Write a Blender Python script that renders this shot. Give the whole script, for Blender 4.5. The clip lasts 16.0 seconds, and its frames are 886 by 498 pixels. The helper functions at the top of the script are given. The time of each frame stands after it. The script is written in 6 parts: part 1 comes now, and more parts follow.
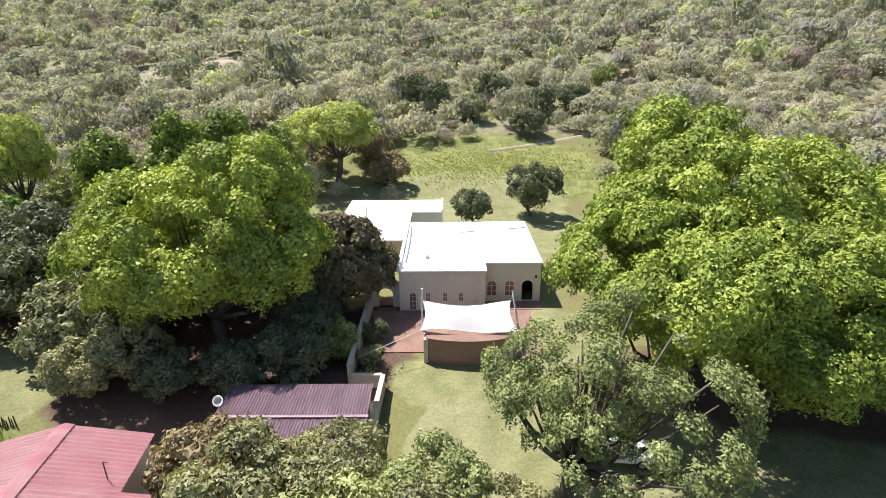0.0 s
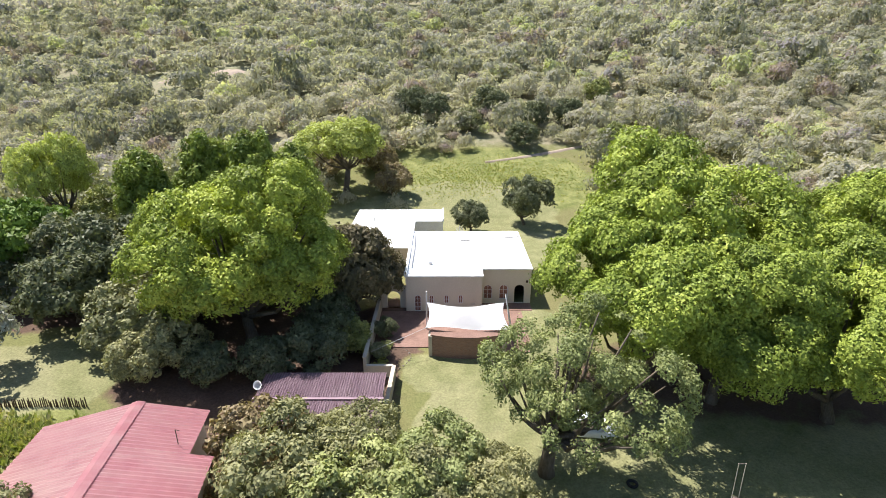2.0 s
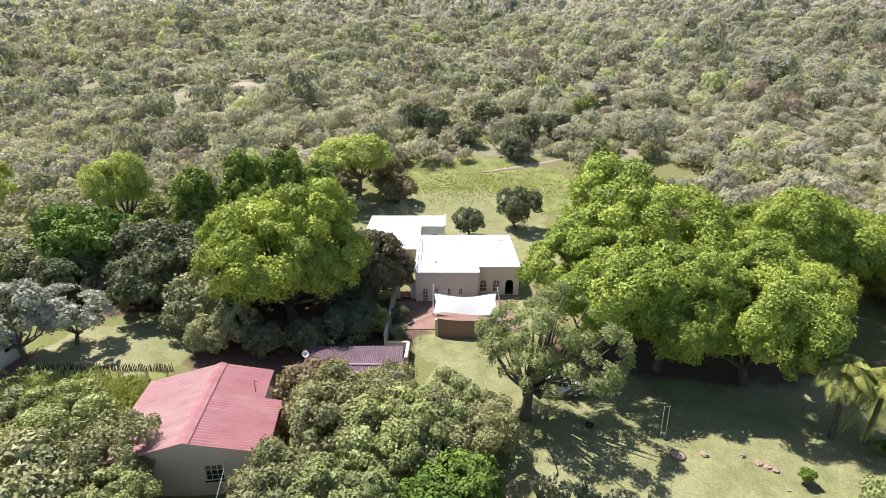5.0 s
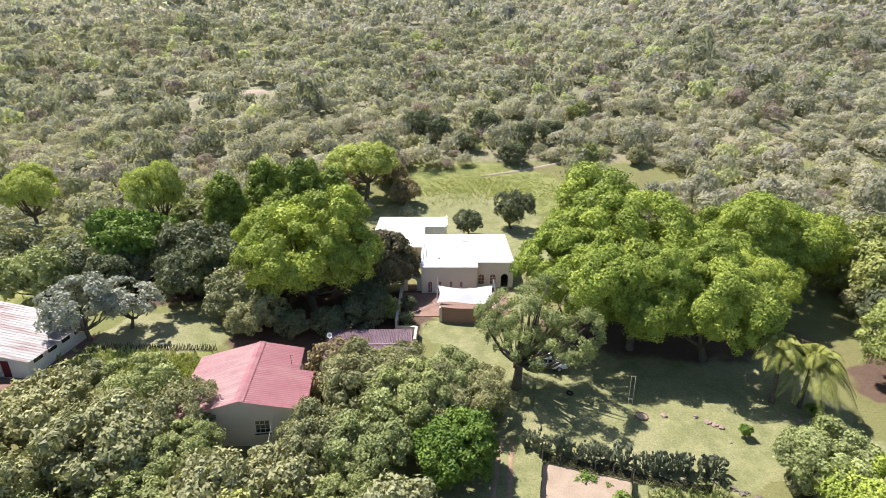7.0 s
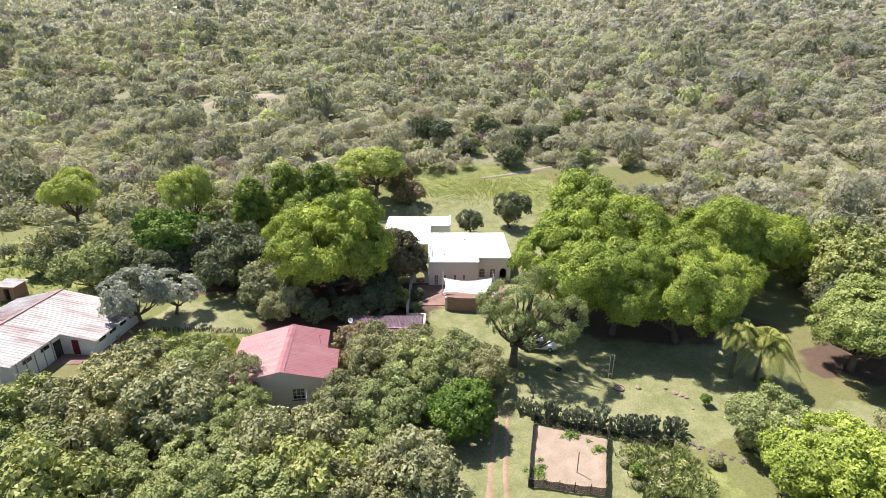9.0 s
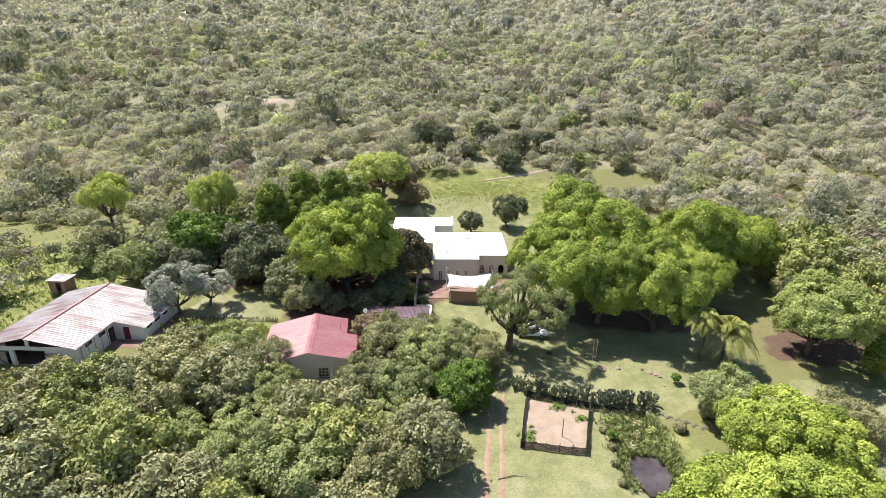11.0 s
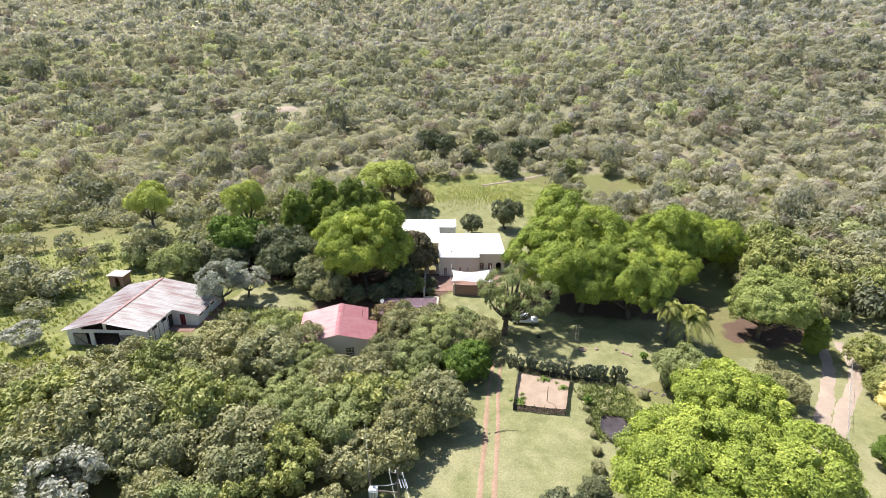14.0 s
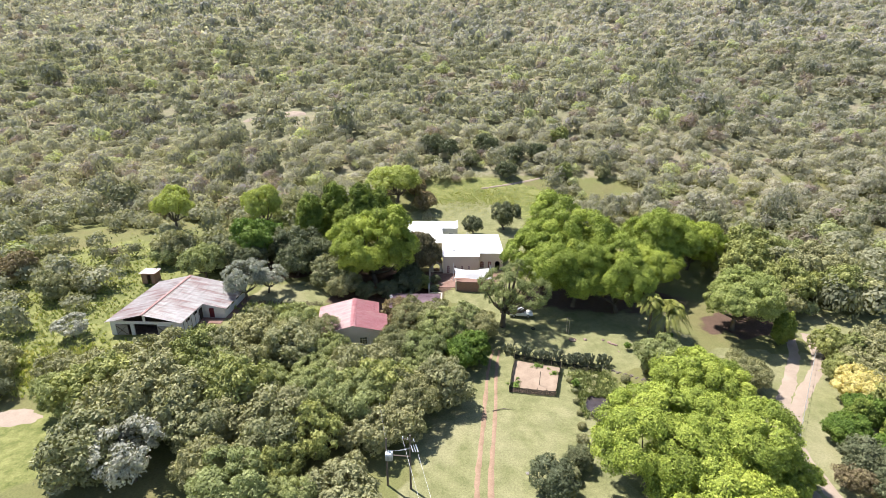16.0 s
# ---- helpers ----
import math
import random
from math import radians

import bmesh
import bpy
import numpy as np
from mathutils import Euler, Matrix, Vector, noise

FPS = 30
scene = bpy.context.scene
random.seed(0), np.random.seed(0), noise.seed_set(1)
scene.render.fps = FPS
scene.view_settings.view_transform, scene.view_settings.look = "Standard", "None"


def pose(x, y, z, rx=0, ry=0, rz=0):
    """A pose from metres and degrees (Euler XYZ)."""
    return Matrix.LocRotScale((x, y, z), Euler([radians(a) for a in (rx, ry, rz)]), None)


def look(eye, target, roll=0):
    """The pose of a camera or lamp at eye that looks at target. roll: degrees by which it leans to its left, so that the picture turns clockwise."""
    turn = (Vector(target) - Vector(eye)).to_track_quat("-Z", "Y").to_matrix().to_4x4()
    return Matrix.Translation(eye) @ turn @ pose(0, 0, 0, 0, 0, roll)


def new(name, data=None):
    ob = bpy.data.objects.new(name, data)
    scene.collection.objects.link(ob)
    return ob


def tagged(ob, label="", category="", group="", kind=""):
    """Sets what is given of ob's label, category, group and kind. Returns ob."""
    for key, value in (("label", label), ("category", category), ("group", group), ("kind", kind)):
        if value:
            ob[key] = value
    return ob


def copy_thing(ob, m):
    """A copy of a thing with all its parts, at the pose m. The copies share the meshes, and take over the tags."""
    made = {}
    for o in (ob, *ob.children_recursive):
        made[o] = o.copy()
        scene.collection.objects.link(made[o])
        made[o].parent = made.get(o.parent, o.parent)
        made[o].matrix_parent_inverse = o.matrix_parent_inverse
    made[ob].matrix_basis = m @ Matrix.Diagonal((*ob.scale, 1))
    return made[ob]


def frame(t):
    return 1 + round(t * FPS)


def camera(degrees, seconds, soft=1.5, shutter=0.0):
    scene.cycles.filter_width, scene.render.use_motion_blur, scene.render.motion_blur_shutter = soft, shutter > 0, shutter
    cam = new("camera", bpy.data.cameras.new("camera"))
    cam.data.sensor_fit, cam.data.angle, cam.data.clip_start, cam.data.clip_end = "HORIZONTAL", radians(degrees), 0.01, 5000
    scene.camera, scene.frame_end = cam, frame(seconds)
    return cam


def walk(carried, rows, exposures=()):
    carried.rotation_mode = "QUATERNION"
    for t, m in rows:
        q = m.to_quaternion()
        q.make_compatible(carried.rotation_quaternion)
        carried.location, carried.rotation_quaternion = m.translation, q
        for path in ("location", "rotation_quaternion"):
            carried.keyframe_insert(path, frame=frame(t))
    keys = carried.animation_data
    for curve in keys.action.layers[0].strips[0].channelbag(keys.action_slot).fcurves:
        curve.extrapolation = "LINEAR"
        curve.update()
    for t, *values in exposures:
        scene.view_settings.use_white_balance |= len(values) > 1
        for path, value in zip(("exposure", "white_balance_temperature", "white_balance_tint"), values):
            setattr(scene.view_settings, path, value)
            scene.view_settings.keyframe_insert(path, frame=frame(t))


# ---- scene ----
cam = camera(80.7, 16.0, soft=0.8)
# seconds, eye (m), yaw, pitch and roll (degrees)
ROWS = [
    (0.0, 0.0, 0.0, 23.71, 0.6, -20.42, -0.67),
    (0.5, -0.2, -1.33, 24.37, 0.42, -20.28, -0.45),
    (1.0, -0.34, -2.7, 25.09, 0.33, -20.27, -0.22),
    (1.5, -0.4, -4.37, 25.9, 0.28, -20.25, -0.19),
    (2.0, -0.44, -6.01, 26.65, 0.27, -20.23, -0.22),
    (2.5, -0.51, -7.83, 27.4, 0.25, -20.14, -0.23),
    (3.0, -0.6, -9.65, 28.15, 0.23, -20.13, -0.22),
    (3.5, -0.7, -11.5, 28.79, 0.18, -20.06, -0.12),
    (4.0, -0.82, -13.4, 29.43, 0.12, -20.02, -0.05),
    (6.5, -1.54, -24.15, 32.88, -0.08, -20.02, -0.02),
    (7.0, -1.63, -26.31, 33.58, -0.07, -20.01, -0.03),
    (7.5, -1.82, -28.57, 34.27, -0.05, -20.04, 0.0),
    (8.0, -2.1, -30.72, 34.97, -0.1, -20.08, 0.07),
    (8.5, -2.34, -32.91, 35.72, -0.1, -20.11, 0.08),
    (9.0, -2.57, -35.04, 36.48, -0.14, -20.2, 0.13),
    (11.5, -3.41, -45.68, 40.44, -0.14, -20.41, 0.15),
    (12.0, -3.58, -47.73, 41.22, -0.14, -20.44, 0.13),
    (12.5, -3.73, -49.91, 42.03, -0.11, -20.47, 0.1),
    (13.0, -3.92, -52.02, 42.84, -0.13, -20.49, 0.1),
    (13.5, -4.11, -54.19, 43.7, -0.14, -20.53, 0.08),
    (14.0, -4.25, -56.28, 44.58, -0.13, -20.57, 0.12),
    (14.5, -4.35, -58.44, 45.48, -0.08, -20.64, 0.13),
    (15.0, -4.46, -60.53, 46.36, -0.05, -20.68, 0.12),
    (15.5, -4.6, -62.69, 47.22, -0.04, -20.69, 0.12),
    (16.0, -4.77, -64.81, 48.03, -0.02, -20.7, 0.1),
]
walk(cam, [(t, pose(x, y, z, 90 + pitch, 0, yaw) @ pose(0, 0, 0, 0, 0, roll)) for t, x, y, z, yaw, pitch, roll in ROWS])

# ---- light ----
SUN_EL, SUN_AZ = 60.0, -51.0  # degrees: height, and bearing from +y towards +x (the sun stands behind the house, to the west side)
world = bpy.data.worlds.new("sky")
scene.world = world
world.use_nodes = True
wn = world.node_tree
sky = wn.nodes.new("ShaderNodeTexSky")
sky.sky_type, sky.sun_disc = "NISHITA", False
sky.sun_elevation, sky.sun_rotation = radians(SUN_EL), radians(SUN_AZ)
sky.dust_density, sky.altitude = 1.5, 1200
wn.links.new(sky.outputs[0], wn.nodes["Background"].inputs[0])
wn.nodes["Background"].inputs[1].default_value = 0.096
sun_data = bpy.data.lights.new("sun", "SUN")
sun_data.energy, sun_data.angle, sun_data.color = 5.0, radians(0.53), (1.0, 0.948, 0.918)
sun = new("sun", sun_data)
az, el = radians(SUN_AZ), radians(SUN_EL)
sun_from = Vector((math.sin(az) * math.cos(el), math.cos(az) * math.cos(el), math.sin(el)))
sun.matrix_world = look(sun_from * 200, (0, 0, 0))
scene.view_settings.exposure = 0.92


# ---- materials ----
def material(name, rough=0.8, spec=0.3, metal=0.0):
    m = bpy.data.materials.new(name)
    m.use_nodes = True
    b = m.node_tree.nodes["Principled BSDF"]
    b.inputs["Roughness"].default_value = rough
    b.inputs["Metallic"].default_value = metal
    b.inputs["Specular IOR Level"].default_value = spec
    return m, m.node_tree, b


def node(nt, kind, **values):
    n = nt.nodes.new(kind)
    for key, value in values.items():
        n.inputs[key].default_value = value
    return n


def ramp(nt, fac, stops):
    r = nt.nodes.new("ShaderNodeValToRGB")
    e = r.color_ramp.elements
    while len(e) < len(stops):
        e.new(0.5)
    for item, (at, colour) in zip(e, stops):
        item.position, item.color = at, (*colour, 1)
    nt.links.new(fac, r.inputs[0])
    return r.outputs[0]


def noise_tex(nt, scale, detail=6.0, rough=0.6, stretch=(1, 1, 1)):
    co = nt.nodes.new("ShaderNodeTexCoord")
    mp = nt.nodes.new("ShaderNodeMapping")
    mp.inputs["Scale"].default_value = stretch
    nt.links.new(co.outputs["Object"], mp.inputs[0])
    n = node(nt, "ShaderNodeTexNoise", Scale=scale, Detail=detail, Roughness=rough)
    nt.links.new(mp.outputs[0], n.inputs["Vector"])
    return n.outputs["Fac"]


def mix(nt, fac, a, b, mode="MIX"):
    m = nt.nodes.new("ShaderNodeMix")
    m.data_type, m.blend_type = "RGBA", mode
    for sock, value in ((m.inputs[0], fac), (m.inputs[6], a), (m.inputs[7], b)):
        if isinstance(value, bpy.types.NodeSocket):
            nt.links.new(value, sock)
        else:
            sock.default_value = value if isinstance(value, (int, float)) else (*value, 1)
    return m.outputs[2]


def relief(nt, b, height, strength=0.4, distance=0.03):
    bp = node(nt, "ShaderNodeBump", Strength=strength, Distance=distance)
    nt.links.new(height, bp.inputs["Height"])
    nt.links.new(bp.outputs[0], b.inputs["Normal"])


def surface(name, dark, light, big=0.4, fine=6.0, rough=0.85, bump=0.3, spec=0.25, metal=0.0, stretch=(1, 1, 1), share=0.5):
    """Two-scale mottling between two colours, with fine relief."""
    m, nt, b = material(name, rough, spec, metal)
    one, two = noise_tex(nt, big, 4, 0.6, stretch), noise_tex(nt, fine, 8, 0.7, stretch)
    both = node(nt, "ShaderNodeMath")
    both.operation = "MULTIPLY_ADD"
    nt.links.new(two, both.inputs[0])
    both.inputs[1].default_value = share
    half = node(nt, "ShaderNodeMath")
    half.operation = "MULTIPLY"
    half.inputs[1].default_value = 1 - share
    nt.links.new(one, half.inputs[0])
    nt.links.new(half.outputs[0], both.inputs[2])
    nt.links.new(ramp(nt, both.outputs[0], [(0.35, dark), (0.65, light)]), b.inputs["Base Color"])
    relief(nt, b, two, bump)
    return m


def foliage(name, stops, shine=0.14, through_light=0.2, grain=3.0, grainy=0.22):
    """Leaves: colour from each clump's own tint, and a little light let through."""
    m, nt, b = material(name, 0.5, shine)
    at = nt.nodes.new("ShaderNodeAttribute")
    at.attribute_name = "tint"
    colour = ramp(nt, at.outputs["Fac"], stops)
    info = nt.nodes.new("ShaderNodeObjectInfo")
    shift = ramp(nt, info.outputs["Random"], [(0.0, (0.85, 0.86, 0.95)), (0.5, (1.03, 1.0, 1.1)), (1.0, (1.12, 1.07, 1.12))])
    colour = mix(nt, 1.0, colour, shift, "MULTIPLY")
    fine = noise_tex(nt, grain, 2, 0.6)
    colour = mix(nt, 1.0, colour, ramp(nt, fine, [(0.3, (1 - grainy,) * 3), (0.7, (1 + grainy, 1 + 0.95 * grainy, 1 + 0.85 * grainy))]), "MULTIPLY")
    nt.links.new(colour, b.inputs["Base Color"])
    tr = nt.nodes.new("ShaderNodeBsdfTranslucent")
    nt.links.new(mix(nt, 1.0, colour, (1.08, 1.12, 0.6), "MULTIPLY"), tr.inputs[0])
    ms = nt.nodes.new("ShaderNodeMixShader")
    ms.inputs[0].default_value = through_light
    nt.links.new(b.outputs[0], ms.inputs[1])
    nt.links.new(tr.outputs[0], ms.inputs[2])
    nt.links.new(ms.outputs[0], nt.nodes["Material Output"].inputs[0])
    return m


M_BRIGHT = foliage("leaf_bright_green", [(0.0, (0.134, 0.183, 0.038)), (0.5, (0.327, 0.405, 0.069)), (1.0, (0.604, 0.658, 0.130))], through_light=0.17)
M_HIGH = foliage("leaf_lime_green", [(0.0, (0.242, 0.283, 0.083)), (0.5, (0.454, 0.512, 0.141)), (1.0, (0.626, 0.673, 0.268))], through_light=0.36)
M_PALE = foliage("leaf_pale_green", [(0.0, (0.187, 0.230, 0.066)), (0.5, (0.362, 0.415, 0.121)), (1.0, (0.560, 0.595, 0.209))])
M_OLIVE = foliage("leaf_olive", [(0.0, (0.174, 0.182, 0.088)), (0.5, (0.332, 0.336, 0.159)), (1.0, (0.506, 0.499, 0.248))])
M_FRESH = foliage("leaf_fresh_green", [(0.0, (0.169, 0.197, 0.065)), (0.5, (0.303, 0.332, 0.105)), (1.0, (0.484, 0.494, 0.170))])
M_OPENLEAF = foliage("leaf_soft_green", [(0.0, (0.134, 0.165, 0.058)), (0.5, (0.256, 0.294, 0.103)), (1.0, (0.436, 0.464, 0.169))])
M_LEAFY = foliage("leaf_warm_olive", [(0.0, (0.140, 0.150, 0.067)), (0.5, (0.268, 0.275, 0.121)), (1.0, (0.434, 0.430, 0.202))])
M_LIMEY = foliage("leaf_yellow_green", [(0.0, (0.169, 0.195, 0.077)), (0.5, (0.295, 0.335, 0.125)), (1.0, (0.446, 0.490, 0.195))])
M_DARK = foliage("leaf_dark_green", [(0.0, (0.083, 0.099, 0.049)), (0.5, (0.147, 0.169, 0.085)), (1.0, (0.248, 0.265, 0.136))])
M_DEEP = foliage("leaf_deep_green", [(0.0, (0.063, 0.121, 0.022)), (0.5, (0.142, 0.223, 0.040)), (1.0, (0.249, 0.337, 0.066))])
M_SPIRE = foliage("leaf_spire_green", [(0.0, (0.124, 0.171, 0.036)), (0.5, (0.256, 0.319, 0.061)), (1.0, (0.466, 0.528, 0.109))])
M_GREY = foliage("leaf_silver", [(0.0, (0.297, 0.304, 0.218)), (0.5, (0.431, 0.438, 0.334)), (1.0, (0.555, 0.565, 0.446))])
M_BROWN = foliage("leaf_bronze", [(0.0, (0.168, 0.132, 0.072)), (0.5, (0.276, 0.228, 0.120)), (1.0, (0.360, 0.324, 0.144))])
M_MANGO = foliage("leaf_maroon_green", [(0.0, (0.086, 0.083, 0.050)), (0.5, (0.156, 0.143, 0.079)), (1.0, (0.265, 0.217, 0.122))])
M_YELLOW = foliage("leaf_yellow", [(0.0, (0.52, 0.48, 0.2)), (0.5, (0.68, 0.63, 0.28)), (1.0, (0.76, 0.72, 0.36))], through_light=0.4)
M_PALM = foliage("leaf_palm", [(0.0, (0.135, 0.172, 0.038)), (0.5, (0.280, 0.303, 0.069)), (1.0, (0.469, 0.452, 0.138))])
M_CACTUS = foliage("cactus_pad", [(0.0, (0.101, 0.116, 0.060)), (0.5, (0.186, 0.209, 0.114)), (1.0, (0.310, 0.325, 0.186))], 0.4, 0.02)
M_GRASS = foliage("tall_grass", [(0.0, (0.250, 0.307, 0.069)), (0.5, (0.400, 0.448, 0.127)), (1.0, (0.600, 0.563, 0.241))])
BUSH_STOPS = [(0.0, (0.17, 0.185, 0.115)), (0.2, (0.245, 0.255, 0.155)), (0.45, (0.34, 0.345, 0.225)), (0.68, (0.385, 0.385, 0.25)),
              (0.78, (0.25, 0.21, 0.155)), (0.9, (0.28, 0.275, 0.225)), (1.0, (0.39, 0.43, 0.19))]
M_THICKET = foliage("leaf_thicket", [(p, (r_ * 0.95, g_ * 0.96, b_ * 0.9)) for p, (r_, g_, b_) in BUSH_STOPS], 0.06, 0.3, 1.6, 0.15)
# Thicket stops made lighter and bluer for the hill: distance haze in the colour
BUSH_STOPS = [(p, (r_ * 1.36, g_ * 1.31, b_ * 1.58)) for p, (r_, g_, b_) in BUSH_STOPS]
M_BUSH = foliage("leaf_hill_hazed", BUSH_STOPS, 0.06, 0.5, 1.2, 0.15)
# Greyer, bluer than the hillside stops: haze put into the upper hill's leaf colour
HAZED_STOPS = [(0.0, (0.155, 0.17, 0.125)), (0.2, (0.22, 0.235, 0.17)), (0.45, (0.315, 0.325, 0.25)), (0.68, (0.38, 0.38, 0.295)),
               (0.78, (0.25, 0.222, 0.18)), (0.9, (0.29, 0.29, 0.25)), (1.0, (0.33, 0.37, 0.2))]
HAZED_STOPS = [(p, (r_ * 1.36, g_ * 1.31, b_ * 1.58)) for p, (r_, g_, b_) in HAZED_STOPS]
M_BUSHFAR = foliage("leaf_upper_hazed", HAZED_STOPS, 0.06, 0.5, 0.6, 0.15)
M_BARK = surface("bark", (0.07, 0.055, 0.04), (0.2, 0.165, 0.125), 1.2, 9, 0.9, 0.7, stretch=(1, 1, 0.3))
M_ROOFWHITE = surface("white_roof_paint", (0.74, 0.74, 0.73), (0.86, 0.86, 0.85), 0.5, 3, 0.6, 0.08)
M_PLASTER = surface("beige_plaster", (0.66, 0.585, 0.475), (0.77, 0.695, 0.58), 0.35, 5, 0.9, 0.2)
M_LIME = surface("white_wall_paint", (0.62, 0.61, 0.58), (0.8, 0.79, 0.76), 0.5, 5, 0.85, 0.2)
M_COPING = surface("pale_coping", (0.42, 0.36, 0.28), (0.6, 0.53, 0.43), 0.8, 8, 0.9, 0.3)
M_PAVE = surface("red_brick_paving", (0.16, 0.095, 0.075), (0.3, 0.19, 0.15), 0.5, 7, 0.9, 0.4)
M_SOIL = surface("pink_soil", (0.25, 0.185, 0.135), (0.385, 0.3, 0.225), 0.5, 6, 0.95, 0.5)
M_TRACK = surface("dirt_track", (0.22, 0.15, 0.09), (0.37, 0.25, 0.18), 0.5, 3, 0.95, 0.5)
M_SANDY = surface("pale_dirt", (0.28, 0.222, 0.172), (0.4, 0.322, 0.255), 0.4, 4, 0.95, 0.5)
M_SAIL = surface("white_shade_cloth", (0.76, 0.77, 0.78), (0.84, 0.845, 0.85), 0.4, 20, 0.55, 0.05)
M_WHITE = surface("white_paint", (0.7, 0.7, 0.7), (0.82, 0.82, 0.81), 1.0, 12, 0.4, 0.05, 0.5)
M_DARKFRAME = surface("dark_brown_wood", (0.05, 0.032, 0.022), (0.12, 0.075, 0.05), 2, 20, 0.6, 0.2)
M_MAROON = surface("maroon_door_paint", (0.13, 0.025, 0.03), (0.2, 0.04, 0.045), 1.5, 12, 0.5, 0.1)
M_BLACK = surface("black_plastic", (0.012, 0.012, 0.012), (0.03, 0.03, 0.03), 2, 10, 0.6, 0.1)
M_TYRE = surface("tyre_rubber", (0.015, 0.015, 0.015), (0.035, 0.034, 0.033), 4, 30, 0.85, 0.3)
M_POLE = surface("weathered_pole_wood", (0.1, 0.08, 0.065), (0.22, 0.18, 0.15), 2, 15, 0.9, 0.4, stretch=(1, 1, 0.15))
M_GREYMETAL = surface("galvanised_metal", (0.35, 0.36, 0.37), (0.5, 0.5, 0.5), 1, 8, 0.45, 0.1, 0.5, 0.6)
M_STONE = surface("grey_stone", (0.22, 0.2, 0.18), (0.42, 0.38, 0.34), 1.2, 8, 0.9, 0.5)
M_NET, nt_, b_ = material("black_shade_net", 0.8, 0.2)
b_.inputs["Base Color"].default_value = (0.022, 0.03, 0.028, 1)
ck = noise_tex(nt_, 40, 2)
mr = ramp(nt_, ck, [(0.36, (0.45, 0.45, 0.45)), (0.5, (1, 1, 1))])
nt_.links.new(mr, b_.inputs["Alpha"])
M_GLASS, nt_, b_ = material("window_glass", 0.06, 0.6)
b_.inputs["Base Color"].default_value = (0.03, 0.035, 0.04, 1)
M_CURTAIN, nt_, b_ = material("brown_curtain_behind_glass", 0.25, 0.5)
nt_.links.new(ramp(nt_, noise_tex(nt_, 5, 3, 0.5, (3, 1, 0.4)), [(0.35, (0.16, 0.07, 0.055)), (0.65, (0.34, 0.18, 0.14))]), b_.inputs["Base Color"])
# Dark brown put into surfaces that stand for unlit interiors
M_INSIDE, nt_, b_ = material("dim_interior", 0.95, 0.1)
nt_.links.new(ramp(nt_, noise_tex(nt_, 0.8), [(0.3, (0.04, 0.035, 0.03)), (0.7, (0.09, 0.08, 0.07))]), b_.inputs["Base Color"])
M_WATER, nt_, b_ = material("dark_pond_water", 0.08, 0.5)
nt_.links.new(ramp(nt_, noise_tex(nt_, 0.5), [(0.35, (0.045, 0.035, 0.032)), (0.65, (0.09, 0.075, 0.075))]), b_.inputs["Base Color"])
relief(nt_, b_, noise_tex(nt_, 3), 0.08)


def roof_metal(name, paint_a, paint_b, rust, rust_share, rough=0.45):
    """Painted corrugated sheet with streaks of rust running down the fall (the object's x axis)."""
    m, nt, b = material(name, rough, 0.4)
    base = ramp(nt, noise_tex(nt, 0.5, 5, 0.6), [(0.3, paint_a), (0.7, paint_b)])
    streak = noise_tex(nt, 1.1, 6, 0.65, (0.12, 1.0, 0.12))
    patch = noise_tex(nt, 0.16, 3, 0.5)
    mul = node(nt, "ShaderNodeMath")
    mul.operation = "MULTIPLY"
    nt.links.new(ramp(nt, streak, [(0.42, (0, 0, 0)), (0.62, (1, 1, 1))]), mul.inputs[0])
    nt.links.new(ramp(nt, patch, [(0.5 - rust_share * 0.25, (0.12, 0.12, 0.12)), (0.62, (1, 1, 1))]), mul.inputs[1])
    scaled = node(nt, "ShaderNodeMath")
    scaled.operation = "MULTIPLY"
    nt.links.new(mul.outputs[0], scaled.inputs[0])
    scaled.inputs[1].default_value = rust_share
    nt.links.new(mix(nt, scaled.outputs[0], base, rust), b.inputs["Base Color"])
    relief(nt, b, noise_tex(nt, 12), 0.1)
    return m


M_REDROOF = roof_metal("pink_red_roof_paint", (0.53, 0.22, 0.245), (0.63, 0.31, 0.33), (0.66, 0.48, 0.45), 0.6)
M_REDPALE = roof_metal("paler_pink_roof_paint", (0.54, 0.275, 0.285), (0.64, 0.37, 0.37), (0.7, 0.53, 0.49), 0.75)
M_PURPLEROOF = roof_metal("purple_roof_paint", (0.24, 0.155, 0.19), (0.32, 0.225, 0.26), (0.4, 0.31, 0.33), 0.4)
M_BARNROOF = roof_metal("galvanised_roof_with_rust", (0.5, 0.475, 0.47), (0.68, 0.66, 0.655), (0.27, 0.1, 0.085), 1.0)

M_BRICKWALL, nt_, b_ = material("brown_face_brick", 0.9, 0.2)
bt = node(nt_, "ShaderNodeTexBrick", Scale=1.0)
bt.inputs["Color1"].default_value, bt.inputs["Color2"].default_value = (0.24, 0.12, 0.085, 1), (0.38, 0.21, 0.145, 1)
bt.inputs["Mortar"].default_value = (0.3, 0.24, 0.19, 1)
bt.inputs["Brick Width"].default_value, bt.inputs["Row Height"].default_value, bt.inputs["Mortar Size"].default_value = 0.24, 0.086, 0.012
tc = nt_.nodes.new("ShaderNodeTexCoord")
sx = nt_.nodes.new("ShaderNodeSeparateXYZ")
cx = nt_.nodes.new("ShaderNodeCombineXYZ")
nt_.links.new(tc.outputs["Object"], sx.inputs[0])
nt_.links.new(sx.outputs["X"], cx.inputs["X"])
nt_.links.new(sx.outputs["Z"], cx.inputs["Y"])
nt_.links.new(cx.outputs[0], bt.inputs["Vector"])
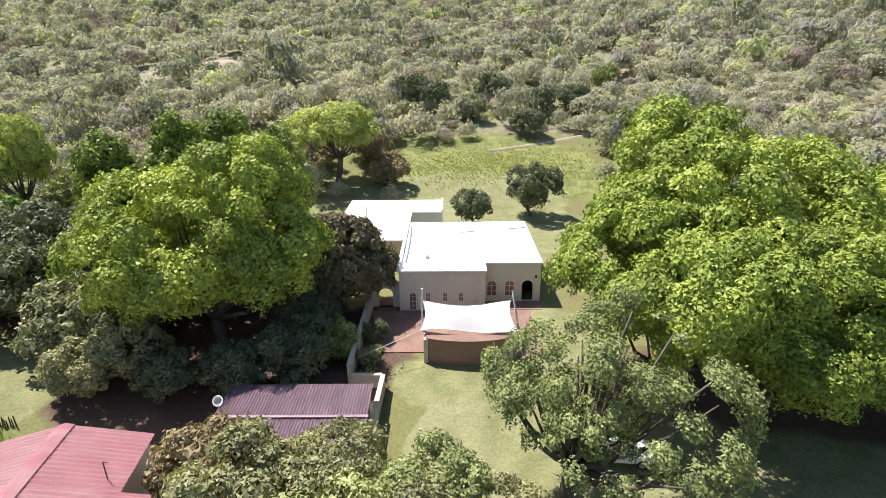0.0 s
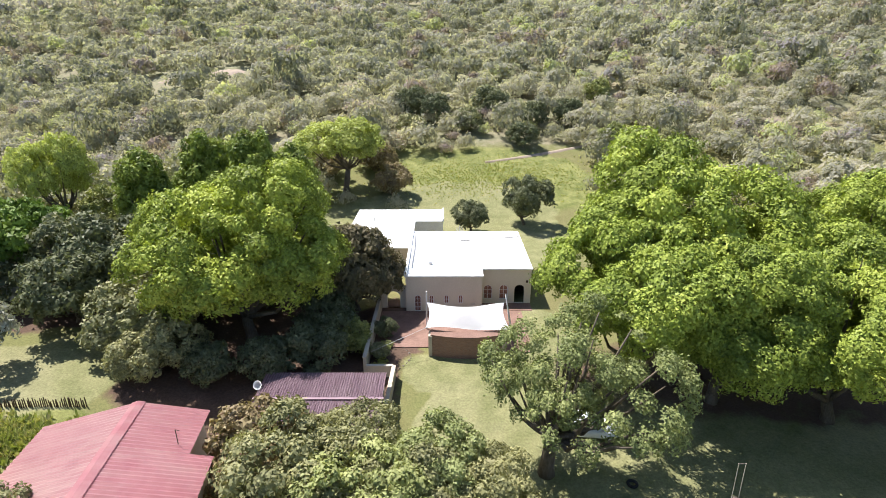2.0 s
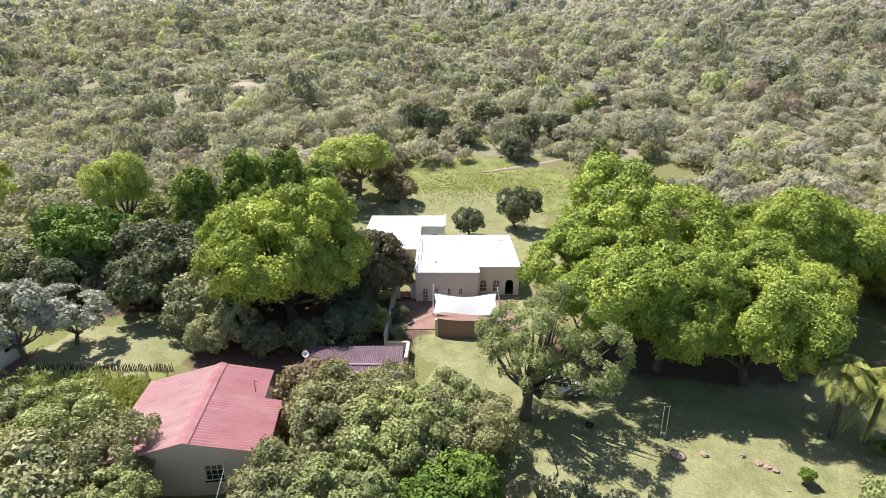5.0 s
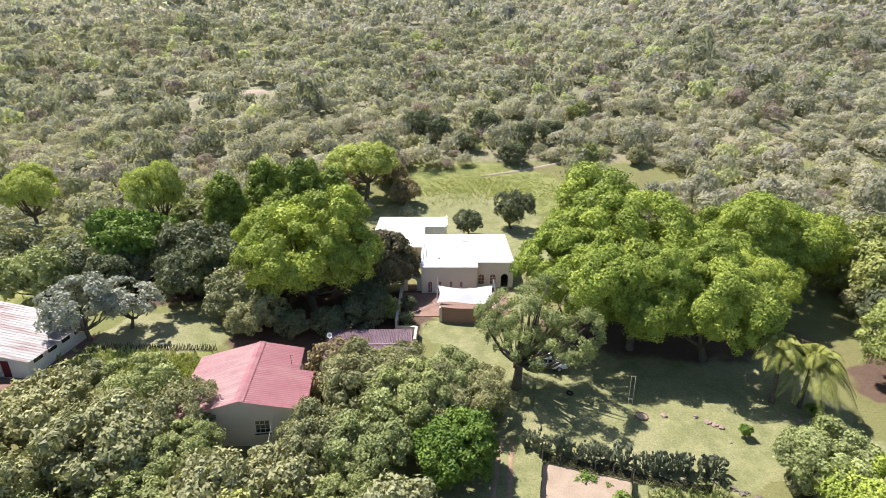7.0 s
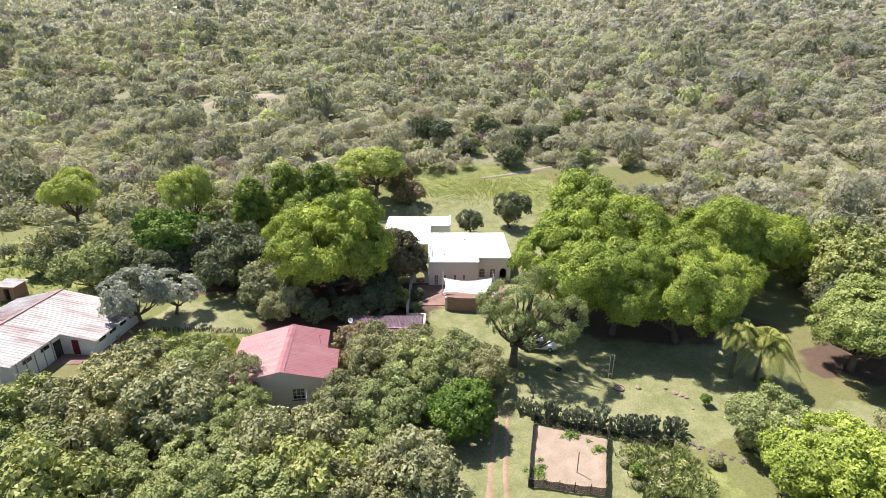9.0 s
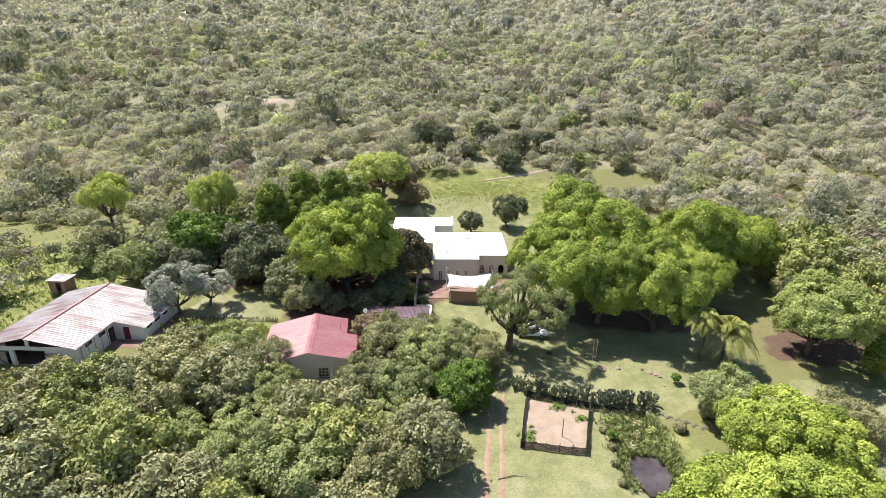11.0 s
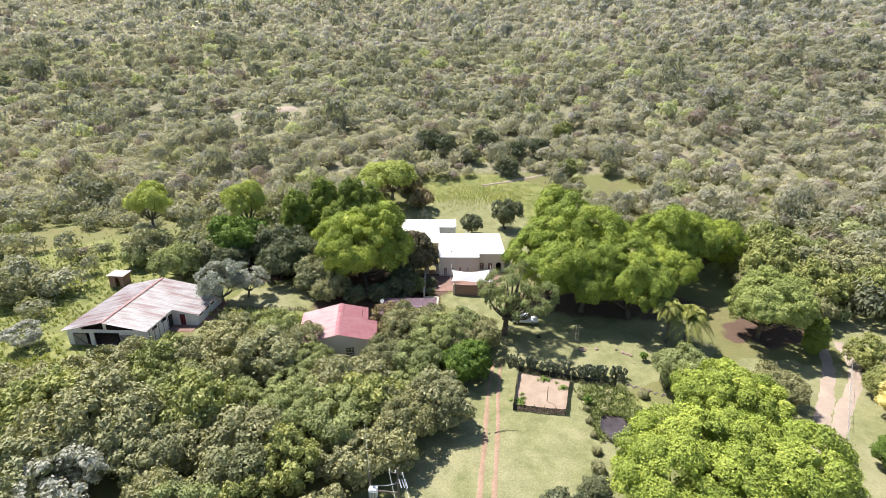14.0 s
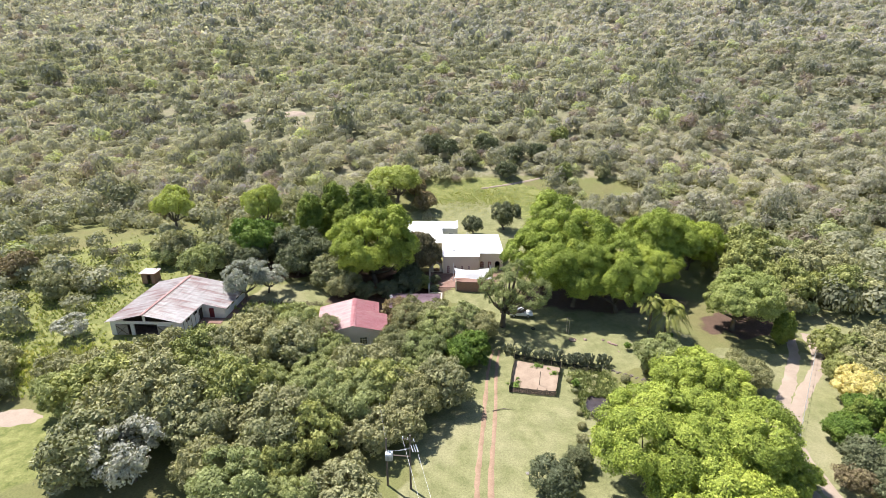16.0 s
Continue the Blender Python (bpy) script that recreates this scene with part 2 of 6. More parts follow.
nt_.links.new(mix(nt_, noise_tex(nt_, 1.5), bt.outputs["Color"], (0.27, 0.16, 0.12)), b_.inputs["Base Color"])
relief(nt_, b_, bt.outputs["Fac"], -0.4)


# ---- mesh helpers ----
def part(name, bm, mat, parent=None, label="", smooth=False):
    me = bpy.data.meshes.new(name)
    bmesh.ops.recalc_face_normals(bm, faces=bm.faces)
    bm.to_mesh(me)
    bm.free()
    me.materials.append(mat)
    if smooth:
        me.polygons.foreach_set("use_smooth", [True] * len(me.polygons))
    ob = new(name, me)
    if parent is not None:
        ob.parent = parent
    return tagged(ob, label)


def empty(name, m, label, category, group="", kind=""):
    e = new(name)
    e.empty_display_size = 0.3
    e.matrix_world = m
    return tagged(e, label, category, group, kind)


def box(x0, y0, z0, x1, y1, z1, bevel=0.0, bm=None):
    bm = bm or bmesh.new()
    made = bmesh.ops.create_cube(bm, size=1)["verts"]
    for v in made:
        v.co = Vector((x0 + (v.co.x + 0.5) * (x1 - x0), y0 + (v.co.y + 0.5) * (y1 - y0), z0 + (v.co.z + 0.5) * (z1 - z0)))
    if bevel:
        bmesh.ops.bevel(bm, geom=list({e for v in made for e in v.link_edges}), offset=bevel, segments=2, affect="EDGES")
    return bm


def rod(points, radii, sides=8, bm=None):
    """A tapered, bent round bar through the points."""
    bm = bm or bmesh.new()
    rings = []
    pts = [Vector(p) for p in points]
    for i, p in enumerate(pts):
        d = (pts[min(i + 1, len(pts) - 1)] - pts[max(i - 1, 0)]).normalized()
        u = d.orthogonal().normalized()
        w = d.cross(u)
        rings.append([bm.verts.new(p + radii[i] * (math.cos(k * math.tau / sides) * u + math.sin(k * math.tau / sides) * w)) for k in range(sides)])
    for a, b in zip(rings, rings[1:]):
        ref = min(range(sides), key=lambda s: (b[s].co - a[0].co).length)
        for k in range(sides):
            bm.faces.new((a[k], a[(k + 1) % sides], b[(k + 1 + ref) % sides], b[(k + ref) % sides]))
    bm.faces.new(rings[0][::-1])
    bm.faces.new(rings[-1])
    return bm


def quads_mesh(name, verts, tint, mat):
    """One mesh of loose four-cornered leaves: verts is n x 4 x 3, tint one number a leaf."""
    n = len(verts)
    me = bpy.data.meshes.new(name)
    me.vertices.add(n * 4)
    me.vertices.foreach_set("co", np.ascontiguousarray(verts, dtype=np.float32).ravel())
    me.loops.add(n * 4)
    me.loops.foreach_set("vertex_index", np.arange(n * 4, dtype=np.int32))
    me.polygons.add(n)
    me.polygons.foreach_set("loop_start", np.arange(0, n * 4, 4, dtype=np.int32))
    me.update(calc_edges=True)
    uv = me.uv_layers.new(name="UVMap")
    uv.data.foreach_set("uv", np.tile(np.array([0, 0.5, 0.5, 0, 1, 0.5, 0.5, 1], dtype=np.float32), n))
    at = me.attributes.new("tint", "FLOAT", "FACE")
    at.data.foreach_set("value", np.clip(tint, 0, 1).astype(np.float32))
    me.materials.append(mat)
    return me


def tris_mesh(name, verts, tint, mat):
    """One mesh of loose three-cornered leaf sprays: verts is n x 3 x 3, tint one number a spray."""
    n = len(verts)
    me = bpy.data.meshes.new(name)
    me.vertices.add(n * 3)
    me.vertices.foreach_set("co", np.ascontiguousarray(verts, dtype=np.float32).ravel())
    me.loops.add(n * 3)
    me.loops.foreach_set("vertex_index", np.arange(n * 3, dtype=np.int32))
    me.polygons.add(n)
    me.polygons.foreach_set("loop_start", np.arange(0, n * 3, 3, dtype=np.int32))
    me.update(calc_edges=True)
    me.attributes.new("tint", "FLOAT", "FACE").data.foreach_set("value", np.clip(tint, 0, 1).astype(np.float32))
    me.materials.append(mat)
    return me


def unit(v):
    return v / np.maximum(np.linalg.norm(v, axis=-1, keepdims=True), 1e-9)


def leaves_at(rng, centres, normals, size, slim=0.55):
    """Diamond leaves of about that size round the centres, facing the normals."""
    n = len(centres)
    side = unit(np.cross(normals, rng.normal(size=(n, 3))))
    other = np.cross(normals, side)
    s = (size * rng.uniform(0.6, 1.35, n))[:, None]
    return np.stack([centres - side * s * 0.5, centres - other * s * 0.5 * slim, centres + side * s * 0.5, centres + other * s * 0.5 * slim], 1)


def sprays_at(rng, centres, normals, size, slim=0.8):
    """Three-cornered leaf sprays of about that size round the centres, facing the normals."""
    n = len(centres)
    side = unit(np.cross(normals, rng.normal(size=(n, 3))))
    other = np.cross(normals, side)
    s = (size * rng.uniform(0.65, 1.4, n))[:, None]
    return np.stack([centres + side * s * 0.6, centres - side * s * 0.4 + other * s * slim * 0.5, centres - side * s * 0.4 - other * s * slim * 0.5], 1)


def smooth_step(a, b, x):
    t = np.clip((np.asarray(x, float) - a) / (b - a), 0, 1)
    return t * t * (3 - 2 * t)


def height(x, y):
    """The lie of the land: a gentle garden slope, a level yard at the barn, and the hill behind the house."""
    x, y = np.asarray(x, float), np.asarray(y, float)
    near = 1 - smooth_step(60, 110, y)
    z = -1.5 * (1 - smooth_step(5, 42, y)) + near * (3.4 * smooth_step(-5, -55, x) - 1.0 * smooth_step(25, 60, x))
    yard = 1 - smooth_step(0.75, 1.3, np.sqrt(((x + 53) / 14) ** 2 + ((y - 22) / 13) ** 2))
    z = z * (1 - yard) + 2.2 * yard
    d = np.clip(y - 74, 0, None)
    hill = 0.24 * d * d / (d + 12)
    far = np.clip(y - 560, 0, None)
    hill = hill - 0.24 * far * far / (far + 300)
    wave = smooth_step(90, 200, y) * (6 * np.sin(x / 61 + 0.7) * np.sin(y / 83) + 3.0 * np.sin(x / 27 + y / 40))
    return z + hill + wave


def ground_z(x, y):
    return float(height(x, y))


# ---- ground ----
def blob(x, y, cx, cy, rx, ry, soft=0.25):
    """1 inside an ellipse, falling to 0 at its edge."""
    d = np.sqrt(((x - cx) / rx) ** 2 + ((y - cy) / ry) ** 2)
    return 1 - smooth_step(1 - soft, 1 + soft, d)


def slab(x, y, x0, x1, y0, y1, soft=0.8):
    return smooth_step(x0 - soft, x0 + soft, x) * (1 - smooth_step(x1 - soft, x1 + soft, x)) * smooth_step(y0 - soft, y0 + soft, y) * (1 - smooth_step(y1 - soft, y1 + soft, y))


def ground_masks(x, y):
    wob = 0.7 * np.sin(x * 0.9 + np.sin(y * 0.5) * 2) + 0.7 * np.sin(y * 0.8 + x * 0.35)
    x, y = x + wob, y + wob * 0.8
    lawn = np.maximum.reduce([
        slab(x, y, -9, 19, -160, 13), slab(x, y, 4, 40, 9, 33), slab(x, y, 36, 66, -160, 16), slab(x, y, -3.2, 12, 18, 47), slab(x, y, -22, 18, 60, 88), blob(x, y, 2, 84, 17, 12), blob(x, y, -35, 31, 8, 5),
        blob(x, y, -41, 17, 4.5, 3.2), slab(x, y, 62, 95, 14, 30)])
    lush = np.maximum.reduce([
        blob(x, y, -76, 30, 24, 30, 0.4), blob(x, y, -66, 6, 11, 8, 0.4), blob(x, y, 8, 96, 22, 16, 0.4), blob(x, y, 20, 0, 5, 9, 0.3), blob(x, y, -32, 24, 9, 4, 0.4), blob(x, y, -60, -14, 10, 7, 0.4)])
    bare = np.maximum.reduce([
        blob(x, y, 28, 34, 22, 7.5, 0.4) * 0.62, blob(x, y, -16, 36, 12, 13, 0.3), blob(x, y, 54, 25, 9, 4.5, 0.4), blob(x, y, -6.3, 42, 3.0, 8, 0.3),
        blob(x, y, -42, 42, 9, 5, 0.4), blob(x, y, -47, 11, 5, 4, 0.4) * 0.8])
    hill = smooth_step(92, 135, y)
    return lawn * (1 - hill), lush, bare, hill


def steps(knots):
    out = [knots[0][0]]
    for (a, _), (b, d) in zip(knots, knots[1:]):
        n = max(1, round((b - a) / d))
        out += [a + (b - a) * (i + 1) / n for i in range(n)]
    return np.array(out)


gx = steps([(-3500, 0), (-700, 350), (-140, 14), (-90, 4), (80, 1.35), (140, 4), (700, 14), (3500, 350)])
gy = steps([(-1500, 0), (-200, 130), (-30, 8), (115, 1.35), (260, 6), (760, 16), (4800, 300)])
GX, GY = np.meshgrid(gx, gy)
GZ = height(GX, GY)
rng = np.random.default_rng(5)
GZ = GZ + rng.normal(0, 0.018, GZ.shape) * (np.abs(GX) < 140)
POND = blob(GX, GY, 18.6, -0.6, 2.3, 3.0, 0.3)
GZ = GZ - 0.55 * POND
nx, ny = len(gx), len(gy)
me = bpy.data.meshes.new("ground")
idx = np.arange(nx * ny).reshape(ny, nx)
me.from_pydata(np.stack([GX, GY, GZ], -1).reshape(-1, 3).tolist(), [], np.stack([idx[:-1, :-1], idx[:-1, 1:], idx[1:, 1:], idx[1:, :-1]], -1).reshape(-1, 4).tolist())
for key, values in zip(("lawn", "lush", "bare", "hill"), ground_masks(GX, GY)):
    me.attributes.new(key, "FLOAT", "POINT").data.foreach_set("value", values.astype(np.float32).ravel())
me.polygons.foreach_set("use_smooth", [True] * len(me.polygons))
m, nt, b = material("ground_cover", 0.95, 0.15)


def mask(nt, key, ragged):
    at = nt.nodes.new("ShaderNodeAttribute")
    at.attribute_name = key
    add = node(nt, "ShaderNodeMath")
    add.operation = "ADD"
    nt.links.new(at.outputs["Fac"], add.inputs[0])
    nt.links.new(ragged, add.inputs[1])
    return ramp(nt, add.outputs[0], [(0.42, (0, 0, 0)), (0.58, (1, 1, 1))])


n_big, n_mid, n_fine = noise_tex(nt, 0.06, 5, 0.6), noise_tex(nt, 0.5, 6, 0.65), noise_tex(nt, 5, 8, 0.75)
edge = node(nt, "ShaderNodeMath")
edge.operation = "MULTIPLY_ADD"
edge.inputs[1].default_value, edge.inputs[2].default_value = 0.5, -0.25
nt.links.new(n_mid, edge.inputs[0])
wild = mix(nt, n_mid, (0.13, 0.13, 0.05), (0.24, 0.215, 0.1))
wild = mix(nt, ramp(nt, n_big, [(0.42, (0, 0, 0)), (0.62, (1, 1, 1))]), wild, (0.175, 0.185, 0.07))
slope = mix(nt, ramp(nt, n_mid, [(0.35, (0, 0, 0)), (0.65, (1, 1, 1))]), (0.17, 0.175, 0.1), (0.27, 0.255, 0.16))
slope = mix(nt, ramp(nt, n_big, [(0.5, (0, 0, 0)), (0.62, (1, 1, 1))]), slope, (0.28, 0.245, 0.165))
turf = mix(nt, ramp(nt, n_mid, [(0.3, (0, 0, 0)), (0.7, (1, 1, 1))]), (0.165, 0.175, 0.075), (0.28, 0.273, 0.135))
turf = mix(nt, ramp(nt, n_big, [(0.5, (0, 0, 0)), (0.7, (0.7, 0.7, 0.7))]), turf, (0.335, 0.31, 0.185))
rich = mix(nt, ramp(nt, n_mid, [(0.38, (0, 0, 0)), (0.62, (1, 1, 1))]), (0.135, 0.155, 0.047), (0.26, 0.265, 0.098))
# bare earth, its brown taken darker for the deep tree shade
earth = mix(nt, n_mid, (0.075, 0.05, 0.035), (0.175, 0.115, 0.085))
colour = mix(nt, mask(nt, "hill", edge.outputs[0]), wild, slope)
colour = mix(nt, mask(nt, "lush", edge.outputs[0]), colour, rich)
colour = mix(nt, mask(nt, "lawn", edge.outputs[0]), colour, turf)
colour = mix(nt, mask(nt, "bare", edge.outputs[0]), colour, earth)
grain = ramp(nt, n_fine, [(0.3, (0.62, 0.62, 0.62)), (0.7, (1.25, 1.25, 1.25))])
nt.links.new(mix(nt, 1.0, colour, grain, "MULTIPLY"), b.inputs["Base Color"])
relief(nt, b, n_fine, 0.7, 0.12)
me.materials.append(m)
tagged(new("ground", me), "garden lawns, bare red earth and wild grass rising into a hill", "ground", kind="structure")


def ribbon(name, points, widths, mat, label, category, lift=0.05, kind="structure"):
    """A strip laid along the ground through the points."""
    pts = [Vector((*p, 0)) for p in points]
    fine, w = [], []
    for i in range(len(pts) - 1):
        k = max(2, int((pts[i + 1] - pts[i]).length / 0.8))
        p0, p3 = pts[max(i - 1, 0)], pts[min(i + 2, len(pts) - 1)]
        for j in range(k):
            t = j / k
            a, b_, c = pts[i], pts[i + 1], t
            fine.append(0.5 * ((2 * a) + (b_ - p0) * c + (2 * p0 - 5 * a + 4 * b_ - p3) * c * c + (3 * a - p0 - 3 * b_ + p3) * c ** 3))
            w.append(widths[i] * (1 - t) + widths[i + 1] * t)
    fine.append(pts[-1])
    w.append(widths[-1])
    bm = bmesh.new()
    r = random.Random(len(points) * 7 + len(name))
    rows = []
    for i, p in enumerate(fine):
        d = (fine[min(i + 1, len(fine) - 1)] - fine[max(i - 1, 0)]).normalized()
        s = Vector((-d.y, d.x, 0))
        half = w[i] * 0.5
        row = []
        for k, f in enumerate((-1.0, -0.4, 0.4, 1.0)):
            q = p + s * (half * f + (r.uniform(-0.2, 0.2) * min(1, half) if abs(f) == 1 else 0))
            row.append(bm.verts.new((q.x, q.y, ground_z(q.x, q.y) + (lift if abs(f) < 1 else -0.03))))
        rows.append(row)
    for a, c in zip(rows, rows[1:]):
        for k in range(3):
            bm.faces.new((a[k], a[k + 1], c[k + 1], c[k]))
    return tagged(part(name, bm, mat, None, "", True), label, category, kind=kind)


def sheet(name, cx, cy, rx, ry, mat, label, category, lift=0.06, seed=1):
    """An uneven patch laid on the ground."""
    r = random.Random(seed)
    bm = bmesh.new()
    rings = []
    wob = [r.uniform(0.85, 1.12) for _ in range(28)]
    for f in (0.35, 0.7, 1.0):
        ring = []
        for k in range(28):
            a = k * math.tau / 28
            x, y = cx + rx * f * wob[k] * math.cos(a), cy + ry * f * wob[k] * math.sin(a)
            ring.append(bm.verts.new((x, y, ground_z(x, y) + (lift if f < 1 else -0.04))))
        rings.append(ring)
    bm.faces.new(rings[0])
    for a, c in zip(rings, rings[1:]):
        for k in range(28):
            bm.faces.new((a[k], a[(k + 1) % 28], c[(k + 1) % 28], c[k]))
    return tagged(part(name, bm, mat, None, "", True), label, category, kind="structure")


ribbon("track", [(-0.9, -24), (-0.6, -16), (0.5, -8), (1.6, 0), (2.6, 8), (4.1, 15)], [0.95, 0.9, 0.85, 0.8, 0.7, 0.5], M_TRACK, "red dirt wheel rut worn into the lawn", "wheel track")
ribbon("track", [(0.9, -24), (1.1, -16), (2.1, -8), (3.2, 0), (4.0, 8), (5.2, 15)], [0.9, 0.9, 0.8, 0.7, 0.6, 0.4], M_TRACK, "red dirt wheel rut worn into the lawn", "wheel track")
ribbon("driveway", [(39.8, -24), (40.6, -9), (45.4, -1), (52, 7.5), (57.5, 15), (60.5, 21)], [2.0, 2.2, 2.4, 2.3, 2.2, 2.0], M_SANDY, "pale sandy driveway rut beside the lawn", "driveway")
ribbon("driveway", [(42.6, -24), (43.3, -9), (48.6, 0), (56, 8), (61, 14), (64, 22)], [2.0, 2.2, 2.4, 2.3, 2.2, 2.0], M_SANDY, "pale sandy driveway rut beside the lawn", "driveway")
ribbon("footpath", [(8, 104.5), (16, 107), (24, 110), (33, 114)], [0.6, 1.0, 1.2, 0.6], M_SANDY, "pale dirt path through the grass below the hill", "path", 0.25)
sheet("clearing", -72, 174, 6.5, 3.4, M_SANDY, "bare pale clearing among the hill bushes", "clearing", 0.5, 3)
sheet("clearing", -88, 171, 5, 2.4, M_SANDY, "bare pale clearing among the hill bushes", "clearing", 0.5, 4)
sheet("clearing", -62.5, -7.2, 4.2, 2.0, M_SANDY, "bare sandy patch at the edge of the lawn", "clearing", 0.06, 6)
sheet("water", 18.6, -0.6, 2.2, 2.9, M_WATER, "dark still garden pond fringed with reeds", "pond", -0.22, 5)


# ---- foliage builders ----
def leaf_ball(rng, n, leaf, squash=0.8):
    """Leaf sprays on the skin of an uneven unit mound with several heads."""
    d = unit(rng.normal(size=(n, 3)))
    d[:, 2] = np.where(d[:, 2] < -0.3, -d[:, 2], d[:, 2])
    heads = unit(rng.normal(size=(13, 3)) * (1, 1, 0.7))
    r = 0.62 + 0.46 * np.max(np.clip(d @ heads.T, 0, 1) ** 9, 1)
    c = d * (r * (1.12 - 0.6 * rng.beta(1, 1.8, n)))[:, None] * (1, 1, squash)
    nrm = unit(d + 0.45 * rng.normal(size=(n, 3)) + (0, 0, 0.15))
    return sprays_at(rng, c, nrm, leaf)


def scatter(rng, x0, x1, y0, y1, gap, keep):
    """Jittered places on a grid of that gap where keep(x, y) is likely."""
    xs, ys = np.meshgrid(np.arange(x0, x1, gap), np.arange(y0, y1, gap))
    x = xs.ravel() + rng.uniform(-0.62, 0.62, xs.size) * gap
    y = ys.ravel() + rng.uniform(-0.62, 0.62, xs.size) * gap
    k = rng.uniform(size=x.size) < keep(x, y)
    return x[k], y[k]


def bush_field(name, rng, x, y, r_low, r_high, leaves, leaf, label, mat):
    """Many bushes over a slope, joined: low spreading crowns with gaps of grass between."""
    kinds = [leaf_ball(rng, leaves, leaf, 0.85) for _ in range(9)]
    pick = rng.integers(0, 9, len(x))
    rad = r_low + (r_high - r_low) * rng.uniform(size=len(x)) ** 1.7
    tall = rad * rng.uniform(0.8, 1.45, len(x))
    turn = rng.uniform(0, math.tau, len(x))
    drift = 0.5 + 0.5 * np.sin(x / 19 + 1.3 * np.sin(y / 31)) * np.sin(y / 23 + 0.8 * np.sin(x / 37))
    patchy = 0.5 + 0.5 * np.sin(x / 7.3 + 2.1 * np.sin(y / 11)) * np.sin(y / 8.1 + 1.9 * np.sin(x / 13))
    base_t = np.clip(0.2 + 0.48 * rng.beta(2, 2, len(x)) + 0.26 * (drift - 0.5) + 0.16 * (patchy - 0.5), 0.02, 0.72)
    # now and then a tree that stands above the rest
    tree = rng.uniform(size=len(x)) > 0.94
    rad, tall = np.where(tree, rad * 1.35, rad), np.where(tree, tall * 1.6, tall)
    base_t = np.where(tree, base_t * 0.35, base_t)
    odd = rng.uniform(size=len(x))
    base_t = np.where(tree, base_t, np.where(odd > 0.95, 1.0, np.where(odd > 0.92, 0.9, np.where(odd > 0.85, 0.78, base_t))))
    z = height(x, y)
    out, tint = [], []
    for k in range(9):
        s = np.nonzero(pick == k)[0]
        if not len(s):
            continue
        q = kinds[k]
        ca, sa = np.cos(turn[s]), np.sin(turn[s])
        px = q[None, :, :, 0] * ca[:, None, None] - q[None, :, :, 1] * sa[:, None, None]
        py = q[None, :, :, 0] * sa[:, None, None] + q[None, :, :, 1] * ca[:, None, None]
        v = np.stack([px * rad[s, None, None] + x[s, None, None], py * rad[s, None, None] + y[s, None, None],
                      np.broadcast_to(q[None, :, :, 2] * tall[s, None, None], px.shape) + (z[s] + tall[s] * 0.55)[:, None, None]], -1)
        out.append(v.reshape(-1, 3, 3))
        tint.append((base_t[s, None] + rng.normal(0, 0.035, (len(s), len(q)))).ravel())
    ob = new(name, tris_mesh(name, np.concatenate(out), np.concatenate(tint), mat))
    return tagged(ob, label, "bushes", kind="stuff")


def hill_keep(x, y):
    open_ground = np.maximum.reduce([blob(x, y, 8, 95, 24, 15, 0.3), blob(x, y, -72, 170, 14, 9, 0.3), blob(x, y, -92, 167, 12, 7, 0.3), blob(x, y, 20, 109, 16, 6, 0.3), blob(x, y, 48, 105, 9, 9, 0.3)])
    sparse = 0.5 + 0.5 * np.sin(x / 17 + 1.7 * np.sin(y / 29)) * np.sin(y / 14 + np.sin(x / 23))
    return (1 - open_ground) * (0.8 + 0.2 * sparse)


def in_view(x, y, margin=12):
    return np.abs(x) < 0.87 * (y + 72) + margin


rng = np.random.default_rng(11)
x, y = scatter(rng, -190, 190, 84, 150, 4.0, lambda x, y: hill_keep(x, y) * in_view(x, y))
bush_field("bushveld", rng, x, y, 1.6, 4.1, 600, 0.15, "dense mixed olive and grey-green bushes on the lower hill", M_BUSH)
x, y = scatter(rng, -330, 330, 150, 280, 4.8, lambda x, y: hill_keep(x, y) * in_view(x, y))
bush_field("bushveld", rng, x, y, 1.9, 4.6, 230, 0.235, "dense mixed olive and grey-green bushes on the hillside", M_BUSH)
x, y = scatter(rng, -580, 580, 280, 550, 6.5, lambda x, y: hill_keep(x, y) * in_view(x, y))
bush_field("bushveld", rng, x, y, 2.4, 5.2, 86, 0.36, "distant olive and grey-green bushes covering the upper hill, haze in their colour", M_BUSHFAR)


def thicket(name, seed, x0, x1, y0, y1, gap, label, keep=lambda x, y: np.ones(len(x))):
    """Wild trees in the middle distance, joined."""
    rng = np.random.default_rng(seed)
    x, y = scatter(rng, x0, x1, y0, y1, gap, lambda x, y: 0.9 * keep(x, y))
    return bush_field(name, rng, x, y, 2.0, 4.6, 520, 0.17, label, M_THICKET)


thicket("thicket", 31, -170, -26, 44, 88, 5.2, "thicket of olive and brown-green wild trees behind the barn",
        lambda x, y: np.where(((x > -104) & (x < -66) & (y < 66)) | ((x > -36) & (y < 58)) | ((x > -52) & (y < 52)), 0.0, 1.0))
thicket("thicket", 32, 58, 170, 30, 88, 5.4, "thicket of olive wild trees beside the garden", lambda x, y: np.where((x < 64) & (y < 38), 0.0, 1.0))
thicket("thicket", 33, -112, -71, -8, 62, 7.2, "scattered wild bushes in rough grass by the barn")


# ---- buildings ----
def loop_edges(bm, pts):
    vs = [bm.verts.new((x, 0, z)) for x, z in pts]
    return [bm.edges.new((a, b)) for a, b in zip(vs, vs[1:] + vs[:1])]


